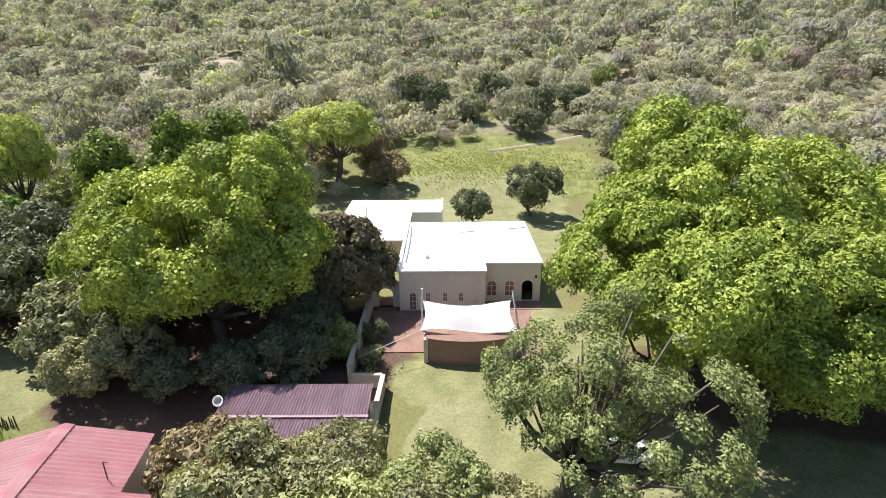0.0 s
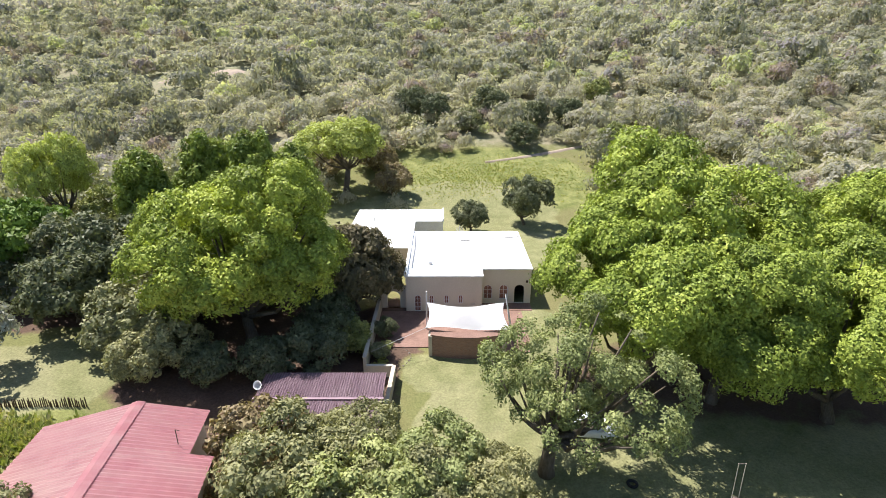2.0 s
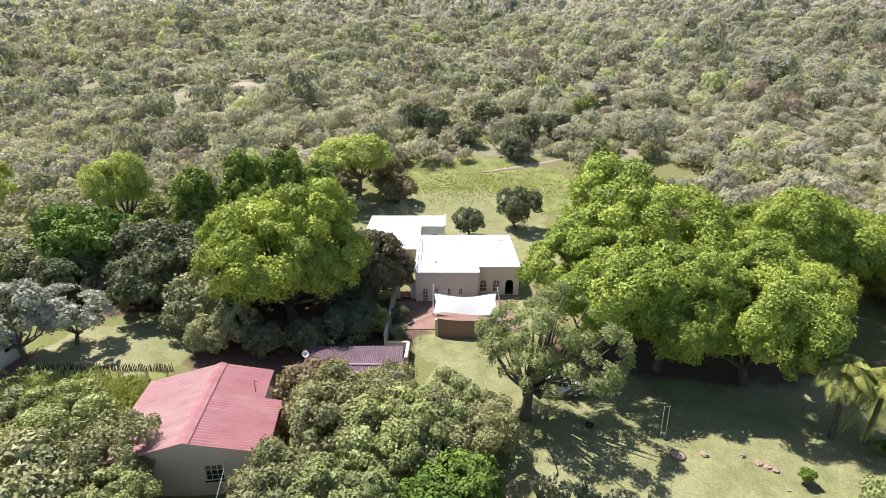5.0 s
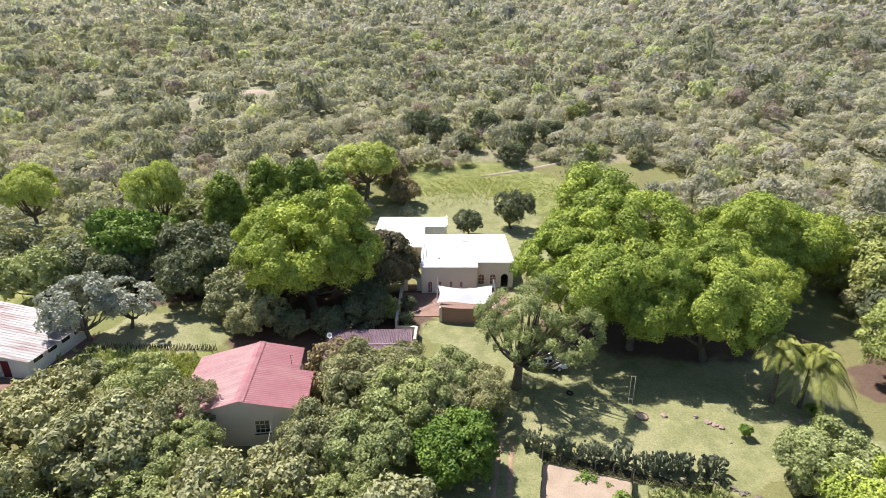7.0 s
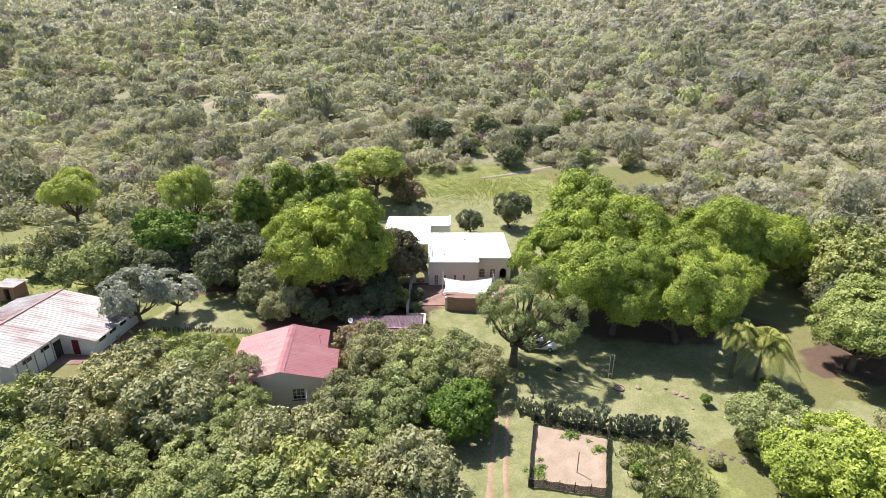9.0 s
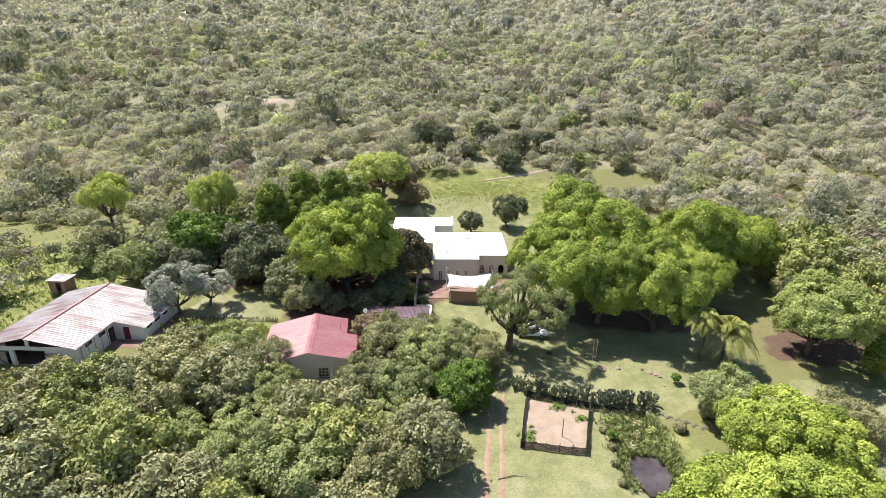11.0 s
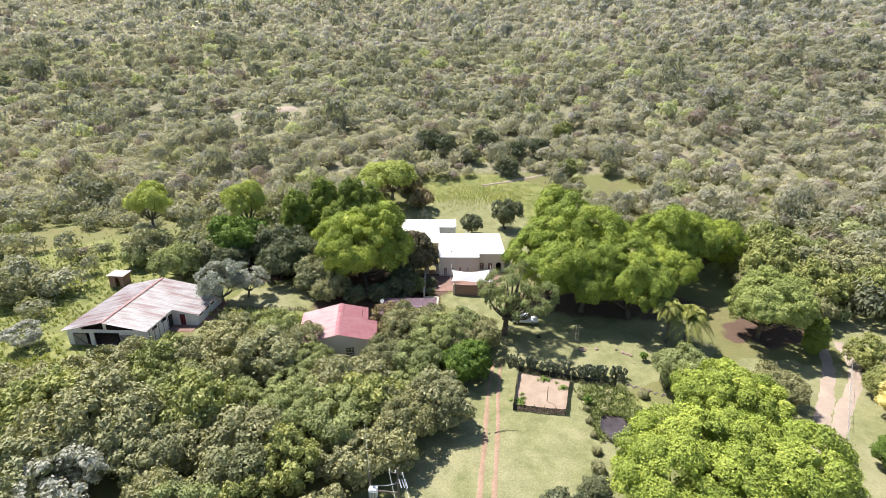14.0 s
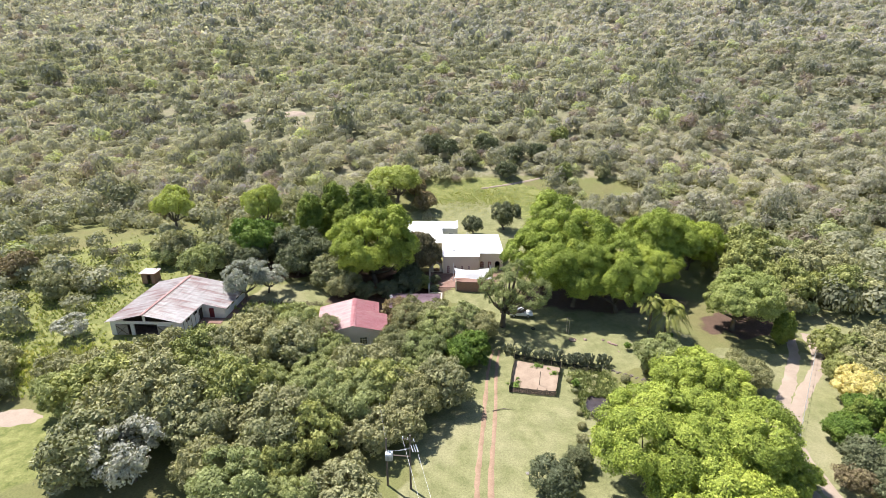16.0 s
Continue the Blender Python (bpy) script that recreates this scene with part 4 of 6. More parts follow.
# dark slab along the wing, drawn in place of its wall's shadow
part("shade_strip", box(WX - 0.19, 7.1, -0.5, WX + 1.1, BL, 0.05), M_PAVE, barn, "dark red slab over the shadowed ground beside the barn")
part("apron", box(BW, 5.0, -0.5, WX - 0.2, 7.15, 0.04), M_PAVE, barn, "dark red slab over the shadowed ground beside the barn")
part("wall", box(0, BL - 0.2, -0.4, WX - 0.2, BL, EL - 0.3), M_LIME, barn)
roof_plane("roof", barn, (RX, -0.5, RZ), 0, BW + 0.4 - RX, 7.4, RZ - ER, M_BARNROOF, "rusting corrugated sheets", 0.42, 0.04)
roof_plane("roof", barn, (RX, 6.905, RZ), 0, WX + 0.25 - RX, BL - 6.6, RZ - WE, M_BARNROOF, "rust-streaked corrugated sheets", 0.42, 0.04)
roof_plane("roof", barn, (RX, BL + 0.3, RZ), 180, RX + 0.6, BL + 0.8, RZ - EL + 0.1, M_BARNROOF, "rusting corrugated sheets", 0.42, 0.04)
bm = box(RX - 0.22, -0.55, RZ + 0.02, RX + 0.22, BL + 0.35, RZ + 0.1, 0.02)
part("ridge_cap", bm, surface("rusted_ridge", (0.26, 0.13, 0.11), (0.42, 0.27, 0.24), 0.6, 6, 0.8), barn, "rust-red ridge capping")
hut = empty("outhouse", pose(-66.6, 33.2, ground_z(-65.5, 34)), "tiny brick outhouse with a tin roof behind the barn", "outhouse")
part("wall", shift(panel(rect(2.6, 2.3), [(1.5, 0.85, 0.0, 1.95, False)], 0.2), 0, 0), M_BRICKWALL, hut)
part("wall", box(0, 0.2, -0.3, 0.2, 2.4, 2.2), M_BRICKWALL, hut)
part("wall", box(2.4, 0.2, -0.3, 2.6, 2.4, 2.2), M_BRICKWALL, hut)
part("wall", box(0.2, 2.2, -0.3, 2.4, 2.4, 2.1), M_BRICKWALL, hut)
roof_plane("roof", hut, (-0.3, -0.3, 2.42), 0, 3.2, 3.0, 0.12, M_BARNROOF, "tin roof sheets", 0.3, 0.03)

cabin = empty("outbuilding", pose(-49.5, 42.5, ground_z(-47.5, 43)), "small white outbuilding shaded by dense trees", "outbuilding")
part("wall", shift(panel(rect(4.6, 2.6), [(2.3, 0.9, 0.0, 2.0, False)], 0.2)), M_LIME, cabin)
part("wall", box(0, 0.2, -0.4, 0.2, 4, 2.5), M_LIME, cabin)
part("wall", box(4.4, 0.2, -0.4, 4.6, 4, 2.5), M_LIME, cabin)
part("roof", box(-0.3, -0.3, 2.6, 4.9, 4.3, 2.75, 0.02), M_GREYMETAL, cabin)
annex = empty("outbuilding", pose(-14.6, 46.5, 0), "pale flat outbuilding half hidden by trees", "outbuilding")
part("wall", shift(panel(rect(3.2, 2.4), [(1.6, 0.8, 0.0, 2.0, False)], 0.2)), M_PLASTER, annex)
part("wall", box(3.0, 0.2, -0.1, 3.2, 4.5, 2.4), M_LIME, annex)
part("wall", box(0, 0.2, -0.1, 0.2, 4.5, 2.4), M_LIME, annex)
part("roof", box(-0.2, -0.2, 2.4, 3.4, 4.7, 2.52, 0.02), M_ROOFWHITE, annex)

dish = empty("satellite_dish", pose(-15.0, 28.2, ground_z(-15, 28)), "small pale satellite dish on a post by the shed", "satellite dish")
part("post", rod([(0, 0, -0.3), (0, 0, 2.9)], [0.04, 0.035], 8), M_GREYMETAL, dish)
bm = bmesh.new()
rings = [[bm.verts.new((0.42 * f * math.cos(k * math.tau / 20), -0.16 * f * f, 0.48 * f * math.sin(k * math.tau / 20))) for k in range(20)] for f in (0.15, 0.55, 1.0)]
bm.faces.new(rings[0])
for a, c in zip(rings, rings[1:]):
    for k in range(20):
        bm.faces.new((a[k], a[(k + 1) % 20], c[(k + 1) % 20], c[k]))
bmesh.ops.solidify(bm, geom=list(bm.faces), thickness=0.02)
part("reflector", bm, M_WHITE, dish, "white dish reflector", True).matrix_basis = pose(0, -0.08, 3.0, -35, 0, 25) @ Matrix.Scale(0.75, 4)
part("feed_arm", rod([(0, -0.1, 2.75), (0.2, -0.55, 3.1)], [0.02, 0.02], 6), M_GREYMETAL, dish)
tank = empty("water_tank", pose(-15.3, 22.0, ground_z(-15.3, 22)), "white plastic water tank beside the cottage wall", "water tank")
part("drum", rod([(0, 0, 0), (0, 0, 1.5), (0, 0, 1.7), (0, 0, 1.8)], [0.6, 0.6, 0.5, 0.2], 20), M_WHITE, tank, "", True)
part("lid", rod([(0, 0, 1.8), (0, 0, 1.88)], [0.22, 0.2], 14), M_GREYMETAL, tank)


# ---- trees ----
def limb(rng, a, b, r0, r1, bm, n=5, sag=0.12):
    a, b = Vector(a), Vector(b)
    length = (b - a).length
    pts = [a.lerp(b, i / (n - 1)) + (Vector(rng.normal(0, 1, 3)) * sag * length * 0.25 if 0 < i < n - 1 else Vector()) for i in range(n)]
    rod(pts, [r0 + (r1 - r0) * i / (n - 1) for i in range(n)], 5, bm)


def tree_kind(name, seed, radius, tall, puff, leaf, mat, low=0.2, flat=0.8, gaps=0.0, lean=0.0, stem=0.3, limbs=9, layers=1.25, uneven=0.22, space=1.12, wide=0.42, core=0.35, loose=0.45, tuck=0.0, label="", category="tree"):
    """A tree, built at the origin: trunk with limbs, and a crown of leafy heads that fill a dome. low: height of the crown's foot as a share of
    the whole; puff: radius of a head; wide: where the crown is widest; core: share of heads set deeper inside; tuck: how far the crown draws in below."""
    rng = np.random.default_rng(seed)
    top = empty(name, Matrix(), label, category)
    foot, deep = tall * low, tall * (1 - low)
    mid = np.array([lean * radius * 0.25, 0, foot + deep * wide])
    lobes = unit(rng.normal(size=(11, 3)) * (1, 1, 0.6))
    centres = np.zeros((0, 3))
    for k in range(3000):
        d = unit(rng.normal(size=3))
        inside = k % 3 == 0 and rng.uniform() < core
        r = (1 - uneven + uneven * np.max(np.clip(lobes @ d, 0, 1) ** 4)) * (rng.uniform(0.45, 0.75) if inside else rng.uniform(0.92, 1.0))
        up = deep * (1 - wide) - puff * 0.75 if d[2] > 0 else deep * wide - puff * 0.5
        across = (radius - puff * 0.8) * (1 + tuck * min(0.0, d[2]))
        c = mid + d * r * np.array([across, across, up])
        if c[2] > puff * 0.5 and (not len(centres) or np.min(np.linalg.norm(centres - c, axis=1)) > puff * space):
            centres = np.vstack([centres, c])
    verts, tint = [], []
    for c in centres:
        if rng.uniform() < gaps:
            continue
        pr = puff * rng.uniform(0.6, 1.3)
        k = int(layers * 7.8 * pr * pr / (0.35 * leaf * leaf))
        axis = unit(unit(c - mid) * 0.8 + np.array([0, 0, 0.75]))
        d = unit(rng.normal(size=(k, 3)))
        along = d @ axis
        d = np.where((along < -0.25)[:, None], d - 2 * along[:, None] * axis, d)
        bumps = unit(rng.normal(size=(10, 3)) + axis * 0.5)
        rr = 0.66 + 0.44 * np.max(np.clip(d @ bumps.T, 0, 1) ** 7, 1)
        stray = np.where(rng.uniform(size=k) < 0.07, rng.uniform(1.05, 1.35, k), 1.1 - loose * rng.beta(1, 2.0, k))
        at = d * (pr * rr * stray)[:, None]
        at = at - (1 - flat) * (at @ axis)[:, None] * axis
        nrm = unit(d + axis * 0.2 + rng.normal(size=(k, 3)) * 0.5)
        verts.append(sprays_at(rng, c + at, nrm, leaf, 0.7))
        tint.append(rng.uniform(0.24, 0.66) + rng.normal(0, 0.13, k))
    crown = new("crown", tris_mesh("crown", np.concatenate(verts), np.concatenate(tint), mat))
    crown.parent = top
    bm = bmesh.new()
    fork = Vector((rng.normal(0, 0.03) * tall, rng.normal(0, 0.03) * tall, tall * max(0.12, low * 0.75)))
    r0 = 0.03 * tall * (stem / 0.3)
    rod([(0, 0, -0.3), (fork.x * 0.2, fork.y * 0.2, fork.z * 0.3), fork * 0.7, fork], [r0 * 1.35, r0, r0 * 0.9, r0 * 0.85], 9, bm)
    for i in rng.permutation(len(centres))[: min(limbs, len(centres))]:
        c = Vector(centres[i])
        bend = fork.lerp(c, 0.5) + Vector((0, 0, -0.08 * tall))
        limb(rng, fork, bend, r0 * 0.55, r0 * 0.3, bm, 3)
        limb(rng, bend, c, r0 * 0.3, r0 * 0.08, bm, 3)
    part("trunk", bm, M_BARK, top, "", True)
    return top


USED = {}


def plant(kind, x, y, scale=1.0, turn=None, tall=1.0, sink=0.0, label="", group=""):
    """Set a tree of that kind at a place; the first one is moved there itself."""
    r = random.Random(round(x * 31 + y * 17))
    turn = r.uniform(0, 360) if turn is None else turn
    m = pose(x, y, ground_z(x, y) - sink, 0, 0, turn) @ Matrix.Diagonal((scale, scale, scale * tall, 1))
    if kind.name in USED:
        ob = copy_thing(kind, m)
    else:
        USED[kind.name] = kind
        ob = kind
        kind.matrix_basis = m
    # the copies take their scale from m alone
    ob.matrix_basis = m
    return tagged(ob, label, "", group)


BIG = tree_kind("tree", 1, 9.6, 17.5, 1.6, 0.255, M_BRIGHT, low=0.12, wide=0.42, tuck=0.15, uneven=0.46, gaps=0.1, layers=1.15, space=1.2, label="large bright green spreading shade tree in full leaf")
BIG2 = tree_kind("tree", 2, 9.6, 15.5, 1.6, 0.255, M_BRIGHT, low=0.18, wide=0.44, tuck=0.2, uneven=0.46, gaps=0.1, layers=1.15, space=1.2, label="broad bright green shade tree with a domed crown")
BIG3 = tree_kind("tree", 3, 8.4, 9.5, 1.35, 0.26, M_BRIGHT, low=0.06, uneven=0.34, gaps=0.05, space=1.2, label="wide low bright green tree beside the drive")
DRIVE = tree_kind("tree", 13, 8.6, 13.4, 1.4, 0.27, M_PALE, low=0.26, uneven=0.4, gaps=0.1, space=1.2, limbs=16, label="pale green domed tree with a bare stem by the drive")
HIGH = tree_kind("tree", 9, 8.2, 15.5, 1.25, 0.34, M_HIGH, low=0.46, limbs=16, gaps=0.16, uneven=0.45, layers=0.9, wide=0.5, label="yellow-green tree with a high open crown on the back lawn")
OPEN = tree_kind("tree", 4, 7.2, 12.8, 0.85, 0.16, M_OPENLEAF, low=0.3, gaps=0.5, lean=1.0, stem=0.36, limbs=34, layers=0.6, uneven=0.55, core=0.9, loose=0.7, space=1.2, label="open-crowned tree with pale branches shading a parked car")
MANGO = tree_kind("tree", 5, 4.6, 8, 0.85, 0.26, M_MANGO, low=0.08, uneven=0.36, loose=0.6, label="dense dark maroon-green tree against the house")
ROUND = tree_kind("tree", 6, 4, 6, 0.85, 0.25, M_DEEP, low=0.04, uneven=0.4, loose=0.6, label="round deep green garden tree beside the lawn")
DARK = tree_kind("tree", 7, 3.4, 6.5, 0.75, 0.25, M_DARK, low=0.16, uneven=0.42, gaps=0.1, loose=0.6, layers=0.9, label="dark green tree with a dense rounded crown")
SPIRE = tree_kind("tree", 10, 3.6, 14, 1.0, 0.36, M_SPIRE, low=0.05, flat=1.1, wide=0.35, label="tall narrow deep green tree with upright foliage")
GREYT = tree_kind("tree", 8, 4.6, 7.5, 1.0, 0.32, M_GREY, low=0.22, flat=0.55, gaps=0.25, layers=0.7, uneven=0.5, loose=0.7, label="silvery feathery acacia with a layered crown")
FEATHER = tree_kind("tree", 11, 4.8, 7.0, 1.0, 0.34, M_LIMEY, low=0.1, gaps=0.12, layers=0.8, uneven=0.45, loose=0.7, label="feathery yellow-green tree leaning over the barn")
GOLD = tree_kind("tree", 12, 3.8, 5.6, 0.75, 0.28, M_YELLOW, low=0.08, label="dense golden-yellow ornamental tree by the drive")
WOODS = [tree_kind("tree", 20 + i, 3.6, (5.8, 5.4, 5.6, 6.0, 6.4, 5.2, 5.8)[i], (0.72, 0.62, 0.75, 0.7, 0.65, 0.6, 0.78)[i], 0.265, (M_OLIVE, M_OLIVE, M_DARK, M_FRESH, M_OLIVE, M_BROWN, M_OLIVE)[i],
                   low=0.04, gaps=0.12, layers=0.8, uneven=0.5, flat=0.95, limbs=9, loose=0.65, space=1.2,
                   label=("olive-green woodland tree with an uneven crown", "dusty olive woodland tree with loose foliage", "dark green woodland tree with a dense crown",
                          "fresh green woodland tree in full leaf", "olive-green woodland tree, tall and ragged", "bronze-leaved woodland tree with an uneven crown",
                          "grey-olive woodland tree with a broad crown")[i]) for i in range(7)]
O1, O2, DK, FR, O3, BR, O4 = WOODS
LEAFY = tree_kind("tree", 41, 3.5, 5.6, 0.7, 0.16, M_LEAFY, low=0.04, gaps=0.08, layers=0.8, uneven=0.5, loose=0.65, space=1.2, label="olive-brown bushy tree crowding the red-roofed cottage")
LEAFY2 = tree_kind("tree", 42, 3.4, 5.9, 0.65, 0.165, M_LIMEY, low=0.04, gaps=0.08, layers=0.8, uneven=0.5, loose=0.65, space=1.2, label="dusty yellow-olive bushy tree beside the cottage")

plant(BIG, -19.3, 38.8, 1.07, 20)
plant(BIG2, 16, 33, 0.98, 10, 1.06)
plant(BIG, 22.3, 41.0, 1.2, 140, 1.04)
plant(BIG, 29.8, 28.2, 0.86, 80, 1.1)
plant(BIG, 21.6, 30.4, 0.85, 300, 1.05)
plant(BIG, 43, 46, 1.05, 250)
plant(BIG2, 54, 51, 0.85, 200)
plant(BIG2, 39.5, 37, 0.72, 120)
plant(DRIVE, 50.5, 23, 1.0, 300)
plant(BIG3, 33.5, 1, 0.92, 0)
plant(BIG2, 20.2, -15.6, 0.89, 60, 0.95)
plant(BIG2, 30.4, -14, 0.87, 230, 0.87)
plant(BIG3, 37, -15.5, 0.5, 230)
plant(BIG3, 25.5, -21.5, 1.0, 30)
plant(DK, 12.6, -12.5, 0.6, 30, label="dark olive shrub beside the lawn")
plant(DK, 8.4, -16.5, 0.9, 130, label="dark olive shrub beside the lawn")
plant(OPEN, 6.6, 22.9, 1.08, 5, 0.95)
plant(MANGO, -10.2, 46.4, 1.26, 0, 1.16)
plant(ROUND, -0.2, 10.3, 1.1, 0)
plant(DARK, 3.8, 73.5, 1.05, 0)
plant(DARK, 12.8, 77.5, 1.4, 60, 1.15)
plant(GREYT, -43.4, 28.2, 1.1, 0, 1.12)
plant(GREYT, -40.0, 31, 0.95, 140)
plant(FEATHER, -55, 36.8, 1.15, 0, 1.05)
plant(FEATHER, -66, 43, 0.8, 90)
plant(HIGH, -19, 89, 1.2, 40, 0.8)
plant(HIGH, -48.5, 57, 0.66, 90, 1.5)
plant(HIGH, -71.5, 60, 0.72, 190, 1.25)
plant(SPIRE, -32, 62, 1.15, 0, 1.12)
plant(SPIRE, -25, 60, 1.25, 70, 1.1)
plant(SPIRE, -21, 64, 1.1, 130, 1.12)
plant(SPIRE, -36.5, 55, 1.05, 210, 1.1)
plant(SPIRE, -28.5, 56, 0.95, 160)
plant(ROUND, -47.5, 46.5, 1.75, 200, 1.1, label="tall spreading deep green tree behind the silvery acacias")
plant(DARK, -38, 45.5, 1.75, 100)
plant(DK, -31, 44, 1.5, 30)
for x, y, k, sc in ((61, 41, FR, 2.0), (66, 32.5, FR, 1.7), (72, 41, O2, 1.9), (62.5, 29, O2, 1.3), (78, 33, FR, 1.6), (68, 50, FR, 2.0)):
    plant(k, x, y, sc, None, 1.05, group="woodland trees")
plant(GOLD, 59.2, 2.3, 1.1, 0)
plant(GREYT, -40.6, -17.5, 1.05, 40, 1.1)
plant(GREYT, -47, -18.5, 0.6, 10, 0.6)
plant(GREYT, -68, 13.5, 0.75, 80, 0.8)
plant(SPIRE, 53, -5.5, 0.5, 10)
plant(DK, 48.5, -13, 1.0, 60)
plant(SPIRE, 55.5, -9, 0.55, 100)
plant(SPIRE, 57, 18.5, 0.55, 40)
for x, y, k, sc in ((50.5, -7.5, ROUND, 0.85), (52.5, -11.5, ROUND, 0.9), (56.5, -2.5, ROUND, 0.8), (57.5, -13, DK, 1.0), (49.5, -17.5, DK, 1.1), (45.5, -15.5, BR, 0.75), (54, -17, O1, 1.1), (60.5, 7.5, FR, 0.95), (64.5, 12.5, FR, 1.05), (62, 4, O2, 0.9)):
    plant(k, x, y, sc, None, 1.0, group="woodland trees")
# undergrowth in the shade of the big tree and along the yard wall
for x, y, k, sc in ((-26, 31.5, O3, 0.8), (-28.5, 36, O1, 1.35), (-27, 40, O2, 1.2), (-12, 34, DK, 0.9), (-11, 38, DK, 0.8),
                    (-9.4, 37.5, FR, 0.62), (-6.6, 40.5, DK, 0.4), (-6.7, 36.8, O1, 0.32), (-13, 42, DK, 1.0), (-24, 45, DK, 1.3), (-19, 47, DK, 1.2), (57, 33, DK, 1.5), (-46, 39.5, DK, 1.15), (-52.5, 40.5, DK, 1.3), (-20.5, 32, DK, 0.7), (-16, 33, DK, 0.75), (-24.5, 34, O1, 1.0), (-36.5, 39.5, DK, 1.4), (-34, 44, DK, 1.4)):
    plant(k, x, y, sc, None, 1.0, label="shady shrub under the large trees", group="undergrowth")
# trees round the cottage
for x, y, k, sc in ((-30.5, 15.8, LEAFY2, 1.3), (-26, 13.2, LEAFY, 1.35), (-31.5, 12, LEAFY, 1.3), (-9.3, 18.5, LEAFY, 1.6), (-1.2, 20.2, LEAFY2, 1.2), (1.9, 18.6, LEAFY, 1.15), (-2.8, 16.6, LEAFY, 1.35), (-12, 10.8, LEAFY, 1.35), (-51, 42, O1, 1.5), (-66, 45, O4, 1.4), (-12.6, 22, BR, 1.2),
                    (-5.2, 16, LEAFY2, 1.45), (-6.6, 22, LEAFY, 1.25), (-8, 10, LEAFY2, 1.3), (-40.4, 6.5, O3, 1.2), (-48.5, 8, O4, 0.95), (-36, 16, O2, 1.1), (-14, -0.5, FR, 1.5), (-42.5, 6.5, FR, 1.15), (-14.8, -9.5, O2, 1.2), (-17.5, -1.5, FR, 1.2), (-73, 4, O1, 0.9), (-67.5, -3.5, DK, 0.7), (-80, 27, O4, 1.1), (-76, 30, O1, 1.0), (-93, 34, BR, 1.4), (-70.5, 0, O3, 0.9), (-26, -13, O4, 1.3), (30.2, 8.2, LEAFY2, 1.35), (43.2, 5.5, LEAFY, 1.2), (-61.5, 1, O2, 1.0)):
    plant(k, x, y, sc, None, 1.0, group="woodland trees")

r = random.Random(3)
spots = [(-40.6, -17.5), (-41.5, -20), (-38.5, -20), (-40, -22), (-42.5, 6.5), (-14, -0.5), (-14.8, -9.5), (-30.5, 15.8), (-26, 13.2), (-31.5, 12), (-9.3, 18.5), (-1.2, 20.2), (1.9, 18.6), (-2.8, 16.6), (-12, 10.8), (-13.3, 23), (-5.2, 16), (-6.5, 22), (-8, 10), (-4.3, 9.5), (-40.4, 6.5), (-48.5, 8), (-36, 16), (-26, -13), (-61.5, 1)]


def wood(x0, x1, y0, y1, gap, count, keep, low=0.8, high=1.25, kinds=(O1, O2, O3, O4, LEAFY2, O1, FR, LEAFY2, O4, O2, FR, LEAFY)):
    tries = 0
    made = 0
    while made < count and tries < count * 40:
        tries += 1
        x, y = r.uniform(x0, x1), r.uniform(y0, y1)
        if not keep(x, y) or any((x - a) ** 2 + (y - b) ** 2 < gap * gap for a, b in spots):
            continue
        spots.append((x, y))
        plant(r.choice(kinds), x, y, r.uniform(low, high), None, r.uniform(0.85, 1.2), group="woodland trees")
        made += 1


def house_free(x, y):
    barn = -70 < x < -38 and 8.5 < y < 38
    red = -30 < x < -11.5 and 11.5 < y < 29
    red_view = -21 < x < -15 and 5 < y < 13
    return not (barn or red or red_view)


wood(-58, -4, -22, 12, 4.5, 66, lambda x, y: house_free(x, y) and x < -3.5 - 0.3 * max(0, 4 - y) and not (x < -50 and y > 2) and not (x > -14 and y < -11) and not (x < -48 and y < -6), 0.85, 1.7)
wood(-40, -31, 12, 18, 3.6, 5, house_free)
wood(-58, -28, 44, 80, 5.0, 26, lambda x, y: not (x > -36 and y < 58), 0.9, 1.4)
wood(58, 84, 30, 60, 5.0, 18, lambda x, y: not (x < 64 and y < 38), 0.9, 1.5, (O1, O2, FR, LEAFY2, O4))
wood(60, 76, -22, 16, 3.8, 24, lambda x, y: x > 58 + 0.2 * y, 0.8, 1.2)
# notable bushes at the foot of the hill
for x, y, k, sc in ((11, 130, DK, 1.5), (17, 112, DK, 1.1), (36, 111, FR, 1.1), (-9, 131, DK, 1.4), (-3, 127, DK, 1.3), (40, 140, FR, 1.2), (-14, 100, BR, 1.3), (-24, 97, BR, 1.2), (-8, 118, O1, 1.1), (5, 121, O4, 1.1), (21, 124, DK, 1.2), (30, 126, DK, 1.2), (50, 112, O4, 0.9), (-10.5, 90, BR, 1.25)):
    plant(k, x, y, sc, None, 1.0, group="bushes below the hill")


